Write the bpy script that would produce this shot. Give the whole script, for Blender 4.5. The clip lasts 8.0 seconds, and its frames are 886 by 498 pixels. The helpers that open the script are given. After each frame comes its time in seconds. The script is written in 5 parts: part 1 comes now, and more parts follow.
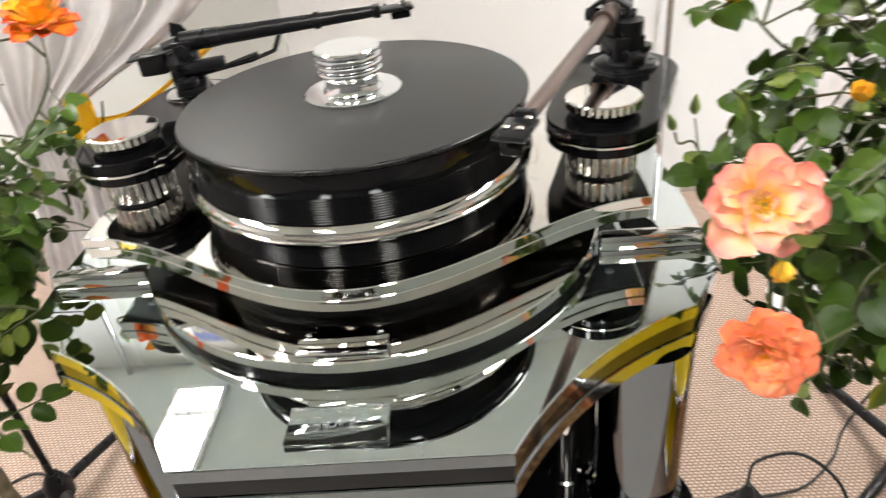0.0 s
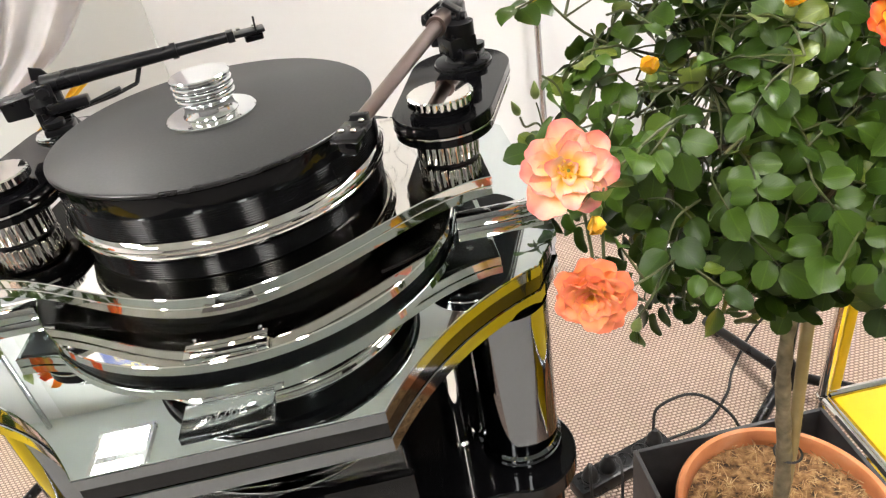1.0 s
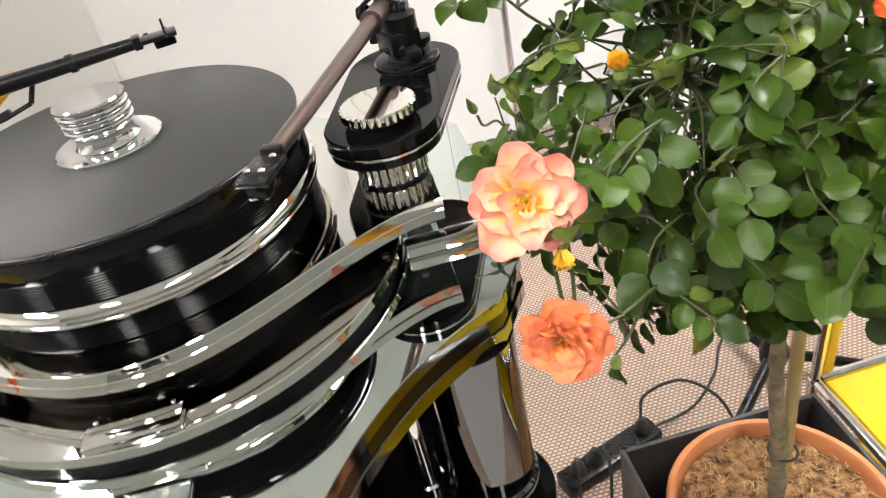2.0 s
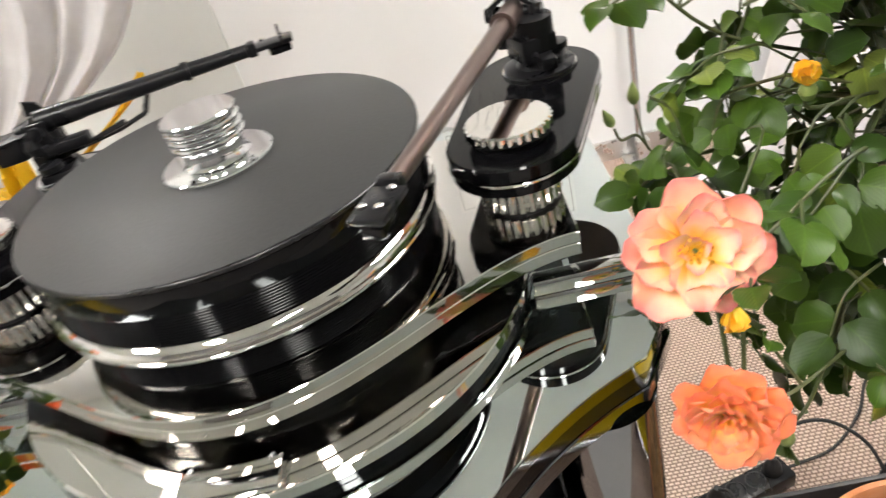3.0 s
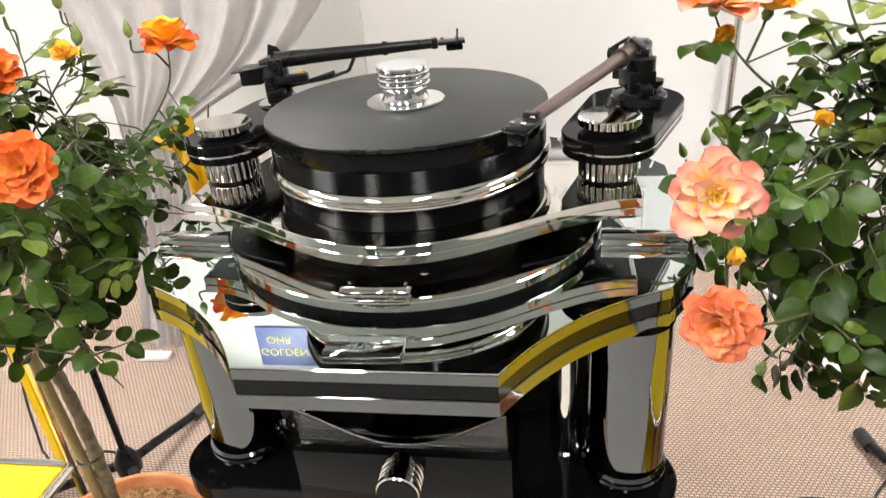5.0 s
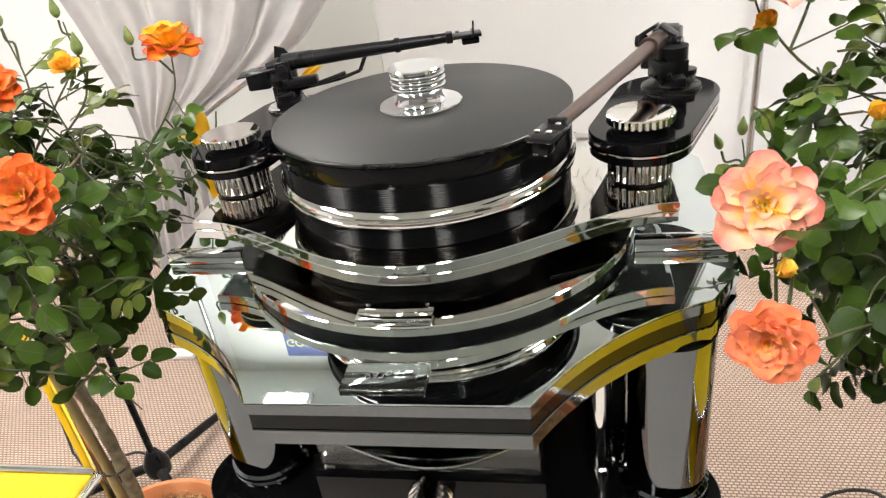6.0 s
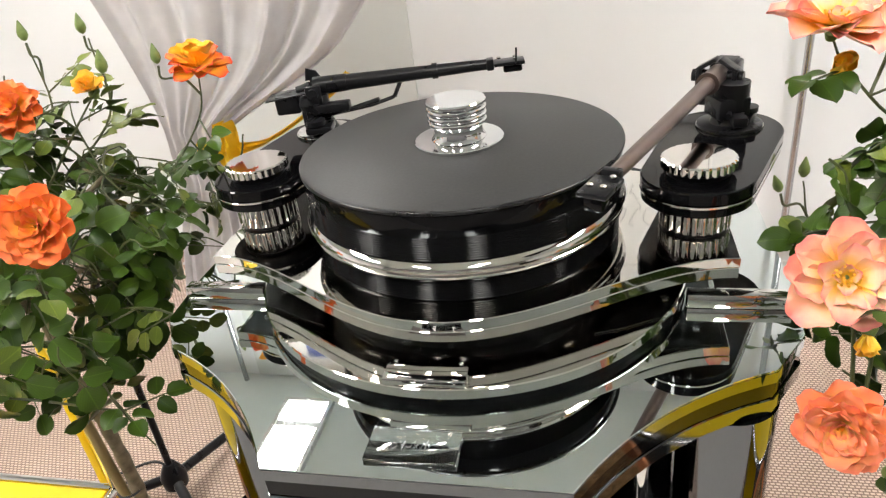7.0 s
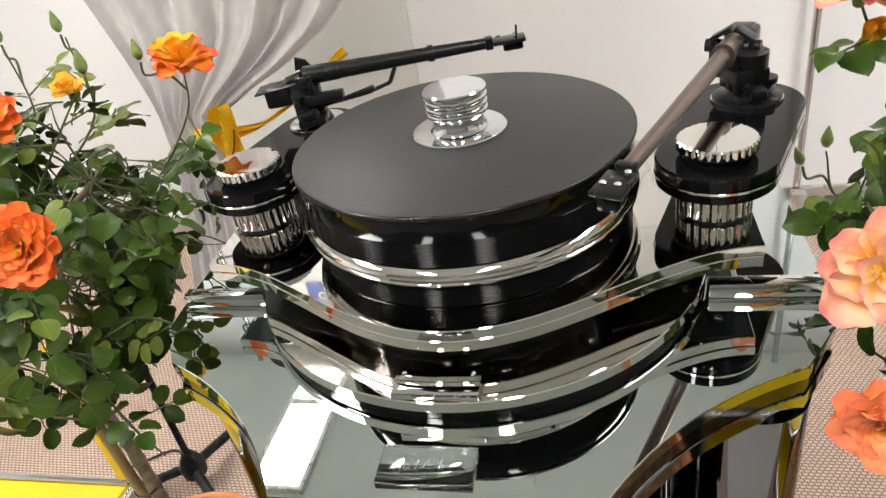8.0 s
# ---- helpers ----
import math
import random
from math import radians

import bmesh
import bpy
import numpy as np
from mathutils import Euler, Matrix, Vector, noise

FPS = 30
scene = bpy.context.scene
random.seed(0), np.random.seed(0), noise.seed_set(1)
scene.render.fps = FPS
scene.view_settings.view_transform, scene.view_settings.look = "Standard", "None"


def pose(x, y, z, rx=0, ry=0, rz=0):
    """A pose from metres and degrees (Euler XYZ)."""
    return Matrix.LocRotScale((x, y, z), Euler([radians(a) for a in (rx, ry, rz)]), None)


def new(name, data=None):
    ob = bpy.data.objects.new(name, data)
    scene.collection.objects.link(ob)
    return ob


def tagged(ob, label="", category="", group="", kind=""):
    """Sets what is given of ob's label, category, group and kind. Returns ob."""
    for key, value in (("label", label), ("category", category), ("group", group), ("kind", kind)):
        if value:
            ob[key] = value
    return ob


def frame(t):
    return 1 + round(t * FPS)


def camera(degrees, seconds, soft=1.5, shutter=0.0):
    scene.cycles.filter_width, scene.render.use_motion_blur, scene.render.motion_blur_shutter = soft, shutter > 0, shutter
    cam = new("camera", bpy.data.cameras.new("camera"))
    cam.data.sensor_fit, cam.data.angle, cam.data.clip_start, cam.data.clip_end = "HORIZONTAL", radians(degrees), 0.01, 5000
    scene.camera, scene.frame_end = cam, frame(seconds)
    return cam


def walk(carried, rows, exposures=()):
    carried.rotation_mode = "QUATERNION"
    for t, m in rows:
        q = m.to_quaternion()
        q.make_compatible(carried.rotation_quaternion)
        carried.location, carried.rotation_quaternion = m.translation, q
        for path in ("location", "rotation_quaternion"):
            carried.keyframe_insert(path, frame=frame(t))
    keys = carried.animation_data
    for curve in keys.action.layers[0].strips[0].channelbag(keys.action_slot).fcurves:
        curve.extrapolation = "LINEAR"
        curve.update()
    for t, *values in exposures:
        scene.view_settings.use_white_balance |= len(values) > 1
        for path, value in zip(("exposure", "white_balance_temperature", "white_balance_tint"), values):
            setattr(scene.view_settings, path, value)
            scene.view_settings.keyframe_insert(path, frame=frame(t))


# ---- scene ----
# ------------------------------------------------------------------ camera
cam = camera(65.05, 8.0, soft=1.25, shutter=0.3)
PATH = [
    (0.0, 0.1023, -0.5752, 1.3072, 57.23, 5.33, 0.61),
    (0.5, 0.1456, -0.6080, 1.3260, 56.53, 6.41, -8.20),
    (1.0, 0.1511, -0.6402, 1.3255, 56.36, 8.37, -9.01),
    (1.5, 0.1518, -0.6236, 1.3181, 54.56, 9.00, -9.55),
    (1.7, 0.1735, -0.5984, 1.3221, 53.55, 9.62, -12.41),
    (2.8, 0.2101, -0.4347, 1.2974, 53.11, 13.54, -6.97),
    (3.0, 0.1860, -0.4678, 1.3044, 54.50, 13.37, -3.81),
    (3.5, 0.1605, -0.5956, 1.3220, 58.20, 10.84, 2.52),
    (4.0, 0.1422, -0.6960, 1.3055, 62.67, 6.61, 6.90),
    (4.5, 0.1440, -0.7149, 1.2981, 61.18, 5.43, 8.15),
    (5.0, 0.1536, -0.7146, 1.3059, 62.36, 4.26, 7.85),
    (5.2, 0.1541, -0.7145, 1.3105, 64.04, 3.93, 8.23),
    (6.3, 0.1365, -0.6365, 1.3223, 59.87, 7.46, 8.58),
    (6.5, 0.1251, -0.6236, 1.3287, 60.26, 6.88, 9.01),
    (7.0, 0.1286, -0.6033, 1.3303, 61.06, 6.17, 11.20),
    (7.5, 0.1294, -0.5871, 1.3427, 61.12, 7.34, 11.40),
    (8.0, 0.1244, -0.5596, 1.3396, 58.02, 8.95, 10.36),
]
walk(cam, [(t, pose(x, y, z, rx, ry, rz)) for t, x, y, z, rx, ry, rz in PATH],
     exposures=[(0.0, 0.05), (1.5, 0.16), (3.0, 0.06), (4.0, -0.03), (5.0, 0.04), (6.5, -0.06), (8.0, -0.22)])

TOP = 0.965        # height of the mirror top of the rack
CEIL = 2.62
WALL_Y = 1.75

# ------------------------------------------------------------------ small tools
rnd = random.Random(7)


def mat(name, colour=(0.5, 0.5, 0.5), rough=0.5, metal=0.0, coat=0.0):
    m = bpy.data.materials.new(name)
    m.use_nodes = True
    b = m.node_tree.nodes["Principled BSDF"]
    b.inputs["Base Color"].default_value = (*colour, 1)
    b.inputs["Roughness"].default_value = rough
    b.inputs["Metallic"].default_value = metal
    b.inputs["Coat Weight"].default_value = coat
    b.inputs["Coat Roughness"].default_value = 0.05
    return m


def node(m, kind, **values):
    n = m.node_tree.nodes.new(kind)
    for key, value in values.items():
        n.inputs[key.replace("_", " ")].default_value = value
    return n


def wire(m, a, out, b, into):
    m.node_tree.links.new(a.outputs[out], b.inputs[into])


def bsdf(m):
    return m.node_tree.nodes["Principled BSDF"]


def coords(m, which="Object", scale=(1, 1, 1)):
    c = m.node_tree.nodes.new("ShaderNodeTexCoord")
    mp = m.node_tree.nodes.new("ShaderNodeMapping")
    mp.inputs["Scale"].default_value = scale
    wire(m, c, which, mp, "Vector")
    return mp


def ramp(m, src, out, stops):
    r = m.node_tree.nodes.new("ShaderNodeValToRGB")
    e = r.color_ramp.elements
    while len(e) < len(stops):
        e.new(0.5)
    for k, (at, col) in zip(e, stops):
        k.position, k.color = at, (*col, 1)
    wire(m, src, out, r, "Fac")
    return r


def speckle(m, scale, stops, where="Object", detail=4.0, into="Base Color"):
    """Noise that varies the colour or the roughness."""
    n = node(m, "ShaderNodeTexNoise", Scale=scale, Detail=detail)
    wire(m, coords(m, where), "Vector", n, "Vector")
    r = ramp(m, n, "Fac", stops)
    wire(m, r, "Color", bsdf(m), into)
    return n


def bump(m, src, out, strength, distance):
    b = node(m, "ShaderNodeBump", Strength=strength, Distance=distance)
    wire(m, src, out, b, "Height")
    wire(m, b, "Normal", bsdf(m), "Normal")
    return b


def finish(bm, smooth=True):
    bmesh.ops.recalc_face_normals(bm, faces=bm.faces)
    for f in bm.faces:
        f.smooth = smooth
    if smooth:
        for e in bm.edges:
            if len(e.link_faces) == 2 and e.calc_face_angle(0) > radians(35):
                e.smooth = False
    return bm


def mesh_of(name, bm, material, smooth=True, keep=False):
    if not keep:
        finish(bm, smooth)
    me = bpy.data.meshes.new(name)
    bm.to_mesh(me)
    bm.free()
    me.materials.append(material)
    return me


def part(name, bm, material, parent, label="", smooth=True, keep=False):
    ob = new(name, mesh_of(name, bm, material, smooth, keep))
    ob.parent = parent
    return tagged(ob, label)


def thing(name, place, label, category, group="", kind=""):
    ob = new(name)
    ob.empty_display_size = 0.02
    ob.location = place
    return tagged(ob, label, category, group, kind)


def solo(name, bm, material, label, category, kind="", smooth=True, group=""):
    return tagged(new(name, mesh_of(name, bm, material, smooth)), label, category, group, kind)


def lathe(profile, seg=96, centre=(0, 0, 0), wobble=None):
    """A turned body from (radius, height) pairs; a radius of 0 closes it."""
    bm = bmesh.new()
    rings = []
    for r, z in profile:
        if r <= 1e-6:
            rings.append([bm.verts.new((centre[0], centre[1], centre[2] + z))])
            continue
        ring = []
        for i in range(seg):
            a = 2 * math.pi * i / seg
            k = r + (wobble(a, z) if wobble else 0)
            ring.append(bm.verts.new((centre[0] + k * math.cos(a), centre[1] + k * math.sin(a), centre[2] + z)))
        rings.append(ring)
    for a, b in zip(rings, rings[1:]):
        for i in range(seg):
            j = (i + 1) % seg
            if len(a) == 1 and len(b) == 1:
                continue
            if len(a) == 1:
                bm.faces.new((a[0], b[i], b[j]))
            elif len(b) == 1:
                bm.faces.new((a[i], a[j], b[0]))
            else:
                bm.faces.new((a[i], a[j], b[j], b[i]))
    return bm


def slab(outline, z0, z1, bevel=0.0006):
    """A flat plate with the given plan, with a fine bevel on its rims."""
    bm = bmesh.new()
    n = len(outline)
    area = sum(outline[i][0] * outline[(i + 1) % n][1] - outline[(i + 1) % n][0] * outline[i][1] for i in range(n))
    pts = [Vector(q) for q in (outline if area > 0 else outline[::-1])]

    def inset(d):
        got = []
        for i in range(n):
            a, b, c = pts[i - 1], pts[i], pts[(i + 1) % n]
            u, v = (b - a).normalized(), (c - b).normalized()
            nu, nv = Vector((-u.y, u.x)), Vector((-v.y, v.x))
            w = nu + nv
            w = w / max(w.length_squared / 2, 0.3)
            got.append(b + w * d)
        return got

    inner = inset(bevel)
    levels = [(inner, z0), (pts, z0 + bevel), (pts, z1 - bevel), (inner, z1)]
    rows = [[bm.verts.new((q[0], q[1], z)) for q in ring] for ring, z in levels]
    for a, b in zip(rows, rows[1:]):
        for i in range(n):
            j = (i + 1) % n
            bm.faces.new((a[i], a[j], b[j], b[i]))
    bm.faces.new(rows[0][::-1])
    bm.faces.new(rows[-1])
    return bm


def box(x0, x1, y0, y1, z0, z1, bevel=0.001):
    bm = bmesh.new()
    bmesh.ops.create_cube(bm, size=1, matrix=Matrix.LocRotScale(
        ((x0 + x1) / 2, (y0 + y1) / 2, (z0 + z1) / 2), None, (x1 - x0, y1 - y0, z1 - z0)))
    if bevel:
        bmesh.ops.bevel(bm, geom=list(bm.edges), offset=bevel, segments=2, profile=0.5, affect="EDGES")
    return bm


def moved(bm, m):
    bmesh.ops.transform(bm, matrix=m, verts=bm.verts)
    return bm


def join(*many):
    me = bpy.data.meshes.new("scratch")
    out = bmesh.new()
    for bm in many:
        bm.to_mesh(me)
        out.from_mesh(me)
        bm.free()
    bpy.data.meshes.remove(me)
    return out


def smooth_line(pts, steps=8):
    """Catmull-Rom through the points."""
    p = [Vector(q) for q in pts]
    if len(p) < 3:
        return p
    p = [2 * p[0] - p[1]] + p + [2 * p[-1] - p[-2]]
    out = []
    for i in range(1, len(p) - 2):
        for k in range(steps):
            t = k / steps
            a, b, c, d = p[i - 1], p[i], p[i + 1], p[i + 2]
            out.append(0.5 * (2 * b + (c - a) * t + (2 * a - 5 * b + 4 * c - d) * t * t + (3 * b - a - 3 * c + d) * t ** 3))
    return out + [p[-2]]


def pipe(pts, radius, seg=10, bm=None, cap=True):
    """A round bar along points; radius may be one number or one for each point."""
    bm = bm or bmesh.new()
    pts = [Vector(q) for q in pts]
    rs = radius if isinstance(radius, (list, tuple)) else [radius] * len(pts)
    side = None
    rings = []
    for i, q in enumerate(pts):
        d = (pts[min(i + 1, len(pts) - 1)] - pts[max(i - 1, 0)]).normalized()
        if side is None:
            side = d.orthogonal().normalized()
        side = (side - d * side.dot(d)).normalized()
        up = d.cross(side)
        rings.append([bm.verts.new(q + rs[i] * (math.cos(2 * math.pi * k / seg) * side + math.sin(2 * math.pi * k / seg) * up)) for k in range(seg)])
    for a, b in zip(rings, rings[1:]):
        for k in range(seg):
            j = (k + 1) % seg
            bm.faces.new((a[k], a[j], b[j], b[k]))
    if cap:
        bm.faces.new(rings[0][::-1])
        bm.faces.new(rings[-1])
    return bm


def rod(a, b, r, seg=24, r2=None):
    return pipe([a, b], [r, r if r2 is None else r2], seg)


# ------------------------------------------------------------------ light
world = bpy.data.worlds.new("room_air")
world.use_nodes = True
world.node_tree.nodes["Background"].inputs["Color"].default_value = (0.9, 0.95, 1.0, 1)
world.node_tree.nodes["Background"].inputs["Strength"].default_value = 0.05
scene.world = world

glow = bpy.data.materials.new("lamp_glow")
glow.use_nodes = True
em = glow.node_tree.nodes.new("ShaderNodeEmission")
em.inputs["Color"].default_value = (1.0, 0.958, 0.912, 1)
em.inputs["Strength"].default_value = 56.0
glow.node_tree.links.new(em.outputs[0], glow.node_tree.nodes["Material Output"].inputs["Surface"])

# ------------------------------------------------------------------ materials
chrome = mat("polished_chrome", (0.75, 0.73, 0.70), 0.04, 1.0)
speckle(chrome, 60, [(0.3, (0.02, 0.02, 0.02)), (0.8, (0.06, 0.06, 0.06))], into="Roughness")
# Chrome with a darkened base that stands in for dim surroundings in its reflections.
dimchrome = mat("dim_chrome", (0.155, 0.165, 0.174), 0.045, 1.0)
speckle(dimchrome, 60, [(0.3, (0.03, 0.03, 0.03)), (0.8, (0.07, 0.07, 0.07))], into="Roughness")
mirror = mat("mirror_plate", (0.69, 0.745, 0.745), 0.012, 1.0)
speckle(mirror, 25, [(0.35, (0.008, 0.008, 0.008)), (0.8, (0.03, 0.03, 0.03))], into="Roughness")
weightchrome = mat("bright_chrome", (0.74, 0.745, 0.75), 0.06, 1.0)
speckle(weightchrome, 70, [(0.3, (0.04, 0.04, 0.04)), (0.8, (0.09, 0.09, 0.09))], into="Roughness")
steel = mat("brushed_steel", (0.55, 0.55, 0.56), 0.22, 1.0)
speckle(steel, 90, [(0.3, (0.16, 0.16, 0.16)), (0.8, (0.3, 0.3, 0.3))], into="Roughness")
acryl = mat("black_acrylic", (0.003, 0.003, 0.0035), 0.05)
bsdf(acryl).inputs["Specular IOR Level"].default_value = 0.18
turned = mat("turned_black_acrylic", (0.003, 0.003, 0.0035), 0.07)
bsdf(turned).inputs["Specular IOR Level"].default_value = 0.10
n = node(turned, "ShaderNodeTexNoise", Scale=1.0, Detail=2.0)
wire(turned, coords(turned, "Object", (4, 4, 1400)), "Vector", n, "Vector")
bump(turned, n, "Fac", 0.03, 0.0003)
speckle(acryl, 40, [(0.3, (0.03, 0.03, 0.03)), (0.8, (0.09, 0.09, 0.09))], into="Roughness")
matte = mat("platter_mat", (0.022, 0.022, 0.022), 0.46)
bsdf(matte).inputs["Specular IOR Level"].default_value = 0.42
n = speckle(matte, 350, [(0.3, (0.019, 0.019, 0.019)), (0.75, (0.029, 0.029, 0.029))])
bump(matte, n, "Fac", 0.15, 0.0004)
satin = mat("black_satin_metal", (0.007, 0.007, 0.008), 0.3)
bsdf(satin).inputs["Specular IOR Level"].default_value = 0.26
speckle(satin, 40, [(0.3, (0.26, 0.26, 0.26)), (0.8, (0.32, 0.32, 0.32))], into="Roughness")
armtube = mat("dark_anodised_tube", (0.17, 0.125, 0.11), 0.33, 0.85)
speckle(armtube, 30, [(0.3, (0.31, 0.31, 0.31)), (0.8, (0.36, 0.36, 0.36))], into="Roughness")
clear = mat("clear_acrylic", (0.95, 0.97, 0.97), 0.02)
bsdf(clear).inputs["Transmission Weight"].default_value = 1.0
bsdf(clear).inputs["IOR"].default_value = 1.49
etched = mat("etched_mark", (0.42, 0.43, 0.43), 0.35)
greymetal = mat("grey_painted_metal", (0.42, 0.43, 0.43), 0.4)
speckle(greymetal, 30, [(0.3, (0.39, 0.40, 0.40)), (0.8, (0.45, 0.46, 0.46))])
darkmetal = mat("dark_painted_metal", (0.018, 0.019, 0.02), 0.2)
speckle(darkmetal, 30, [(0.3, (0.014, 0.015, 0.016)), (0.8, (0.022, 0.023, 0.024))])
rubber = mat("black_rubber", (0.02, 0.02, 0.02), 0.6)
speckle(rubber, 80, [(0.3, (0.014, 0.014, 0.014)), (0.8, (0.03, 0.03, 0.03))])
yellow = mat("yellow_powder_coat", (0.74, 0.50, 0.008), 0.32)
speckle(yellow, 6, [(0.3, (0.70, 0.47, 0.006)), (0.8, (0.78, 0.54, 0.012))])
planter = mat("grey_planter", (0.05, 0.05, 0.052), 0.5)
speckle(planter, 30, [(0.3, (0.035, 0.035, 0.037)), (0.8, (0.07, 0.07, 0.07))])

wallpaint = mat("white_wall_panel", (0.75, 0.76, 0.765), 0.55)
n = speckle(wallpaint, 1.3, [(0.3, (0.72, 0.73, 0.735)), (0.75, (0.78, 0.79, 0.795))])
greywall = mat("grey_wall_panel", (0.2, 0.2, 0.205), 0.6)
speckle(greywall, 1.3, [(0.3, (0.18, 0.18, 0.185)), (0.75, (0.22, 0.22, 0.225))])
ceilpaint = mat("ceiling_board", (0.62, 0.69, 0.68), 0.8)
speckle(ceilpaint, 3, [(0.3, (0.59, 0.66, 0.65)), (0.75, (0.65, 0.72, 0.71))])
alu = mat("aluminium_profile", (0.62, 0.61, 0.60), 0.3, 0.9)
speckle(alu, 40, [(0.3, (0.25, 0.25, 0.25)), (0.8, (0.4, 0.4, 0.4))], into="Roughness")

carpet = mat("woven_carpet", (0.4, 0.31, 0.26), 0.9)
mp = coords(carpet, "Object", (1, 1, 1))
bk = node(carpet, "ShaderNodeTexBrick", Scale=1.0)
bk.offset = 0.5
bk.inputs["Brick Width"].default_value = 0.0125
bk.inputs["Row Height"].default_value = 0.0085
bk.inputs["Mortar Size"].default_value = 0.0030
bk.inputs["Mortar Smooth"].default_value = 0.9
bk.inputs["Color1"].default_value = (0.74, 0.570, 0.475, 1)
bk.inputs["Color2"].default_value = (0.66, 0.495, 0.405, 1)
bk.inputs["Mortar"].default_value = (0.25, 0.175, 0.14, 1)
wire(carpet, mp, "Vector", bk, "Vector")
ns = node(carpet, "ShaderNodeTexNoise", Scale=2.5, Detail=5.0)
wire(carpet, mp, "Vector", ns, "Vector")
rr = ramp(carpet, ns, "Fac", [(0.3, (0.84, 0.83, 0.82)), (0.75, (1, 1, 1))])
mx = carpet.node_tree.nodes.new("ShaderNodeMix")
mx.data_type, mx.blend_type = "RGBA", "MULTIPLY"
mx.inputs["Factor"].default_value = 1.0
carpet.node_tree.links.new(bk.outputs["Color"], mx.inputs[6])
carpet.node_tree.links.new(rr.outputs["Color"], mx.inputs[7])
carpet.node_tree.links.new(mx.outputs[2], bsdf(carpet).inputs["Base Color"])
inv = node(carpet, "ShaderNodeMath")
inv.operation = "SUBTRACT"
inv.inputs[0].default_value = 1.0
wire(carpet, bk, "Fac", inv, 1)
bump(carpet, inv, 0, 0.8, 0.003)

# tone of the added front floor sheet, set for the chrome's reflections
walkway = mat("grey_reflector", (0.52, 0.485, 0.455), 0.9)
n = speckle(walkway, 120, [(0.3, (0.47, 0.435, 0.405)), (0.75, (0.57, 0.535, 0.505))])
bump(walkway, n, "Fac", 0.4, 0.002)
fabric = mat("white_organza", (0.80, 0.76, 0.75), 0.7)
bsdf(fabric).inputs["Sheen Weight"].default_value = 0.3
bsdf(fabric).inputs["Transmission Weight"].default_value = 0.0
n = speckle(fabric, 14, [(0.3, (0.60, 0.575, 0.58)), (0.75, (0.74, 0.72, 0.725))], detail=6)
bump(fabric, n, "Fac", 0.12, 0.008)
bsdf(fabric).inputs["Subsurface Weight"].default_value = 0.3
bsdf(fabric).inputs["Subsurface Radius"].default_value = (1, 1, 1)
bsdf(fabric).inputs["Subsurface Scale"].default_value = 0.03

terracotta = mat("terracotta", (0.56, 0.22, 0.10), 0.75)
n = speckle(terracotta, 22, [(0.25, (0.56, 0.19, 0.075)), (0.55, (0.66, 0.25, 0.10)), (0.85, (0.70, 0.34, 0.19))])
bump(terracotta, n, "Fac", 0.2, 0.002)
soil = mat("bark_mulch", (0.2, 0.12, 0.06), 0.9)
n = speckle(soil, 70, [(0.32, (0.03, 0.016, 0.008)), (0.5, (0.24, 0.125, 0.05)), (0.72, (0.55, 0.33, 0.15))], detail=8)
bump(soil, n, "Fac", 1.0, 0.012)
straw = mat("dry_fibres", (0.42, 0.27, 0.13), 0.8)
speckle(straw, 45, [(0.3, (0.16, 0.08, 0.03)), (0.5, (0.42, 0.24, 0.10)), (0.75, (0.72, 0.52, 0.28))])
bark = mat("rose_bark", (0.17, 0.145, 0.115), 0.85)
n = speckle(bark, 55, [(0.3, (0.11, 0.090, 0.055)), (0.55, (0.22, 0.185, 0.12)), (0.8, (0.34, 0.29, 0.19))], detail=8)
bump(bark, n, "Fac", 0.6, 0.003)
cane = mat("bamboo_stake", (0.36, 0.27, 0.12), 0.5)
speckle(cane, 18, [(0.3, (0.27, 0.2, 0.08)), (0.8, (0.43, 0.34, 0.17))])
green = mat("green_stem", (0.13, 0.17, 0.045), 0.5)
speckle(green, 30, [(0.3, (0.035, 0.05, 0.015)), (0.6, (0.065, 0.075, 0.022)), (0.85, (0.10, 0.06, 0.03))])
budgreen = mat("bud_green", (0.17, 0.24, 0.06), 0.45)
speckle(budgreen, 120, [(0.3, (0.12, 0.18, 0.04)), (0.8, (0.24, 0.29, 0.09))])


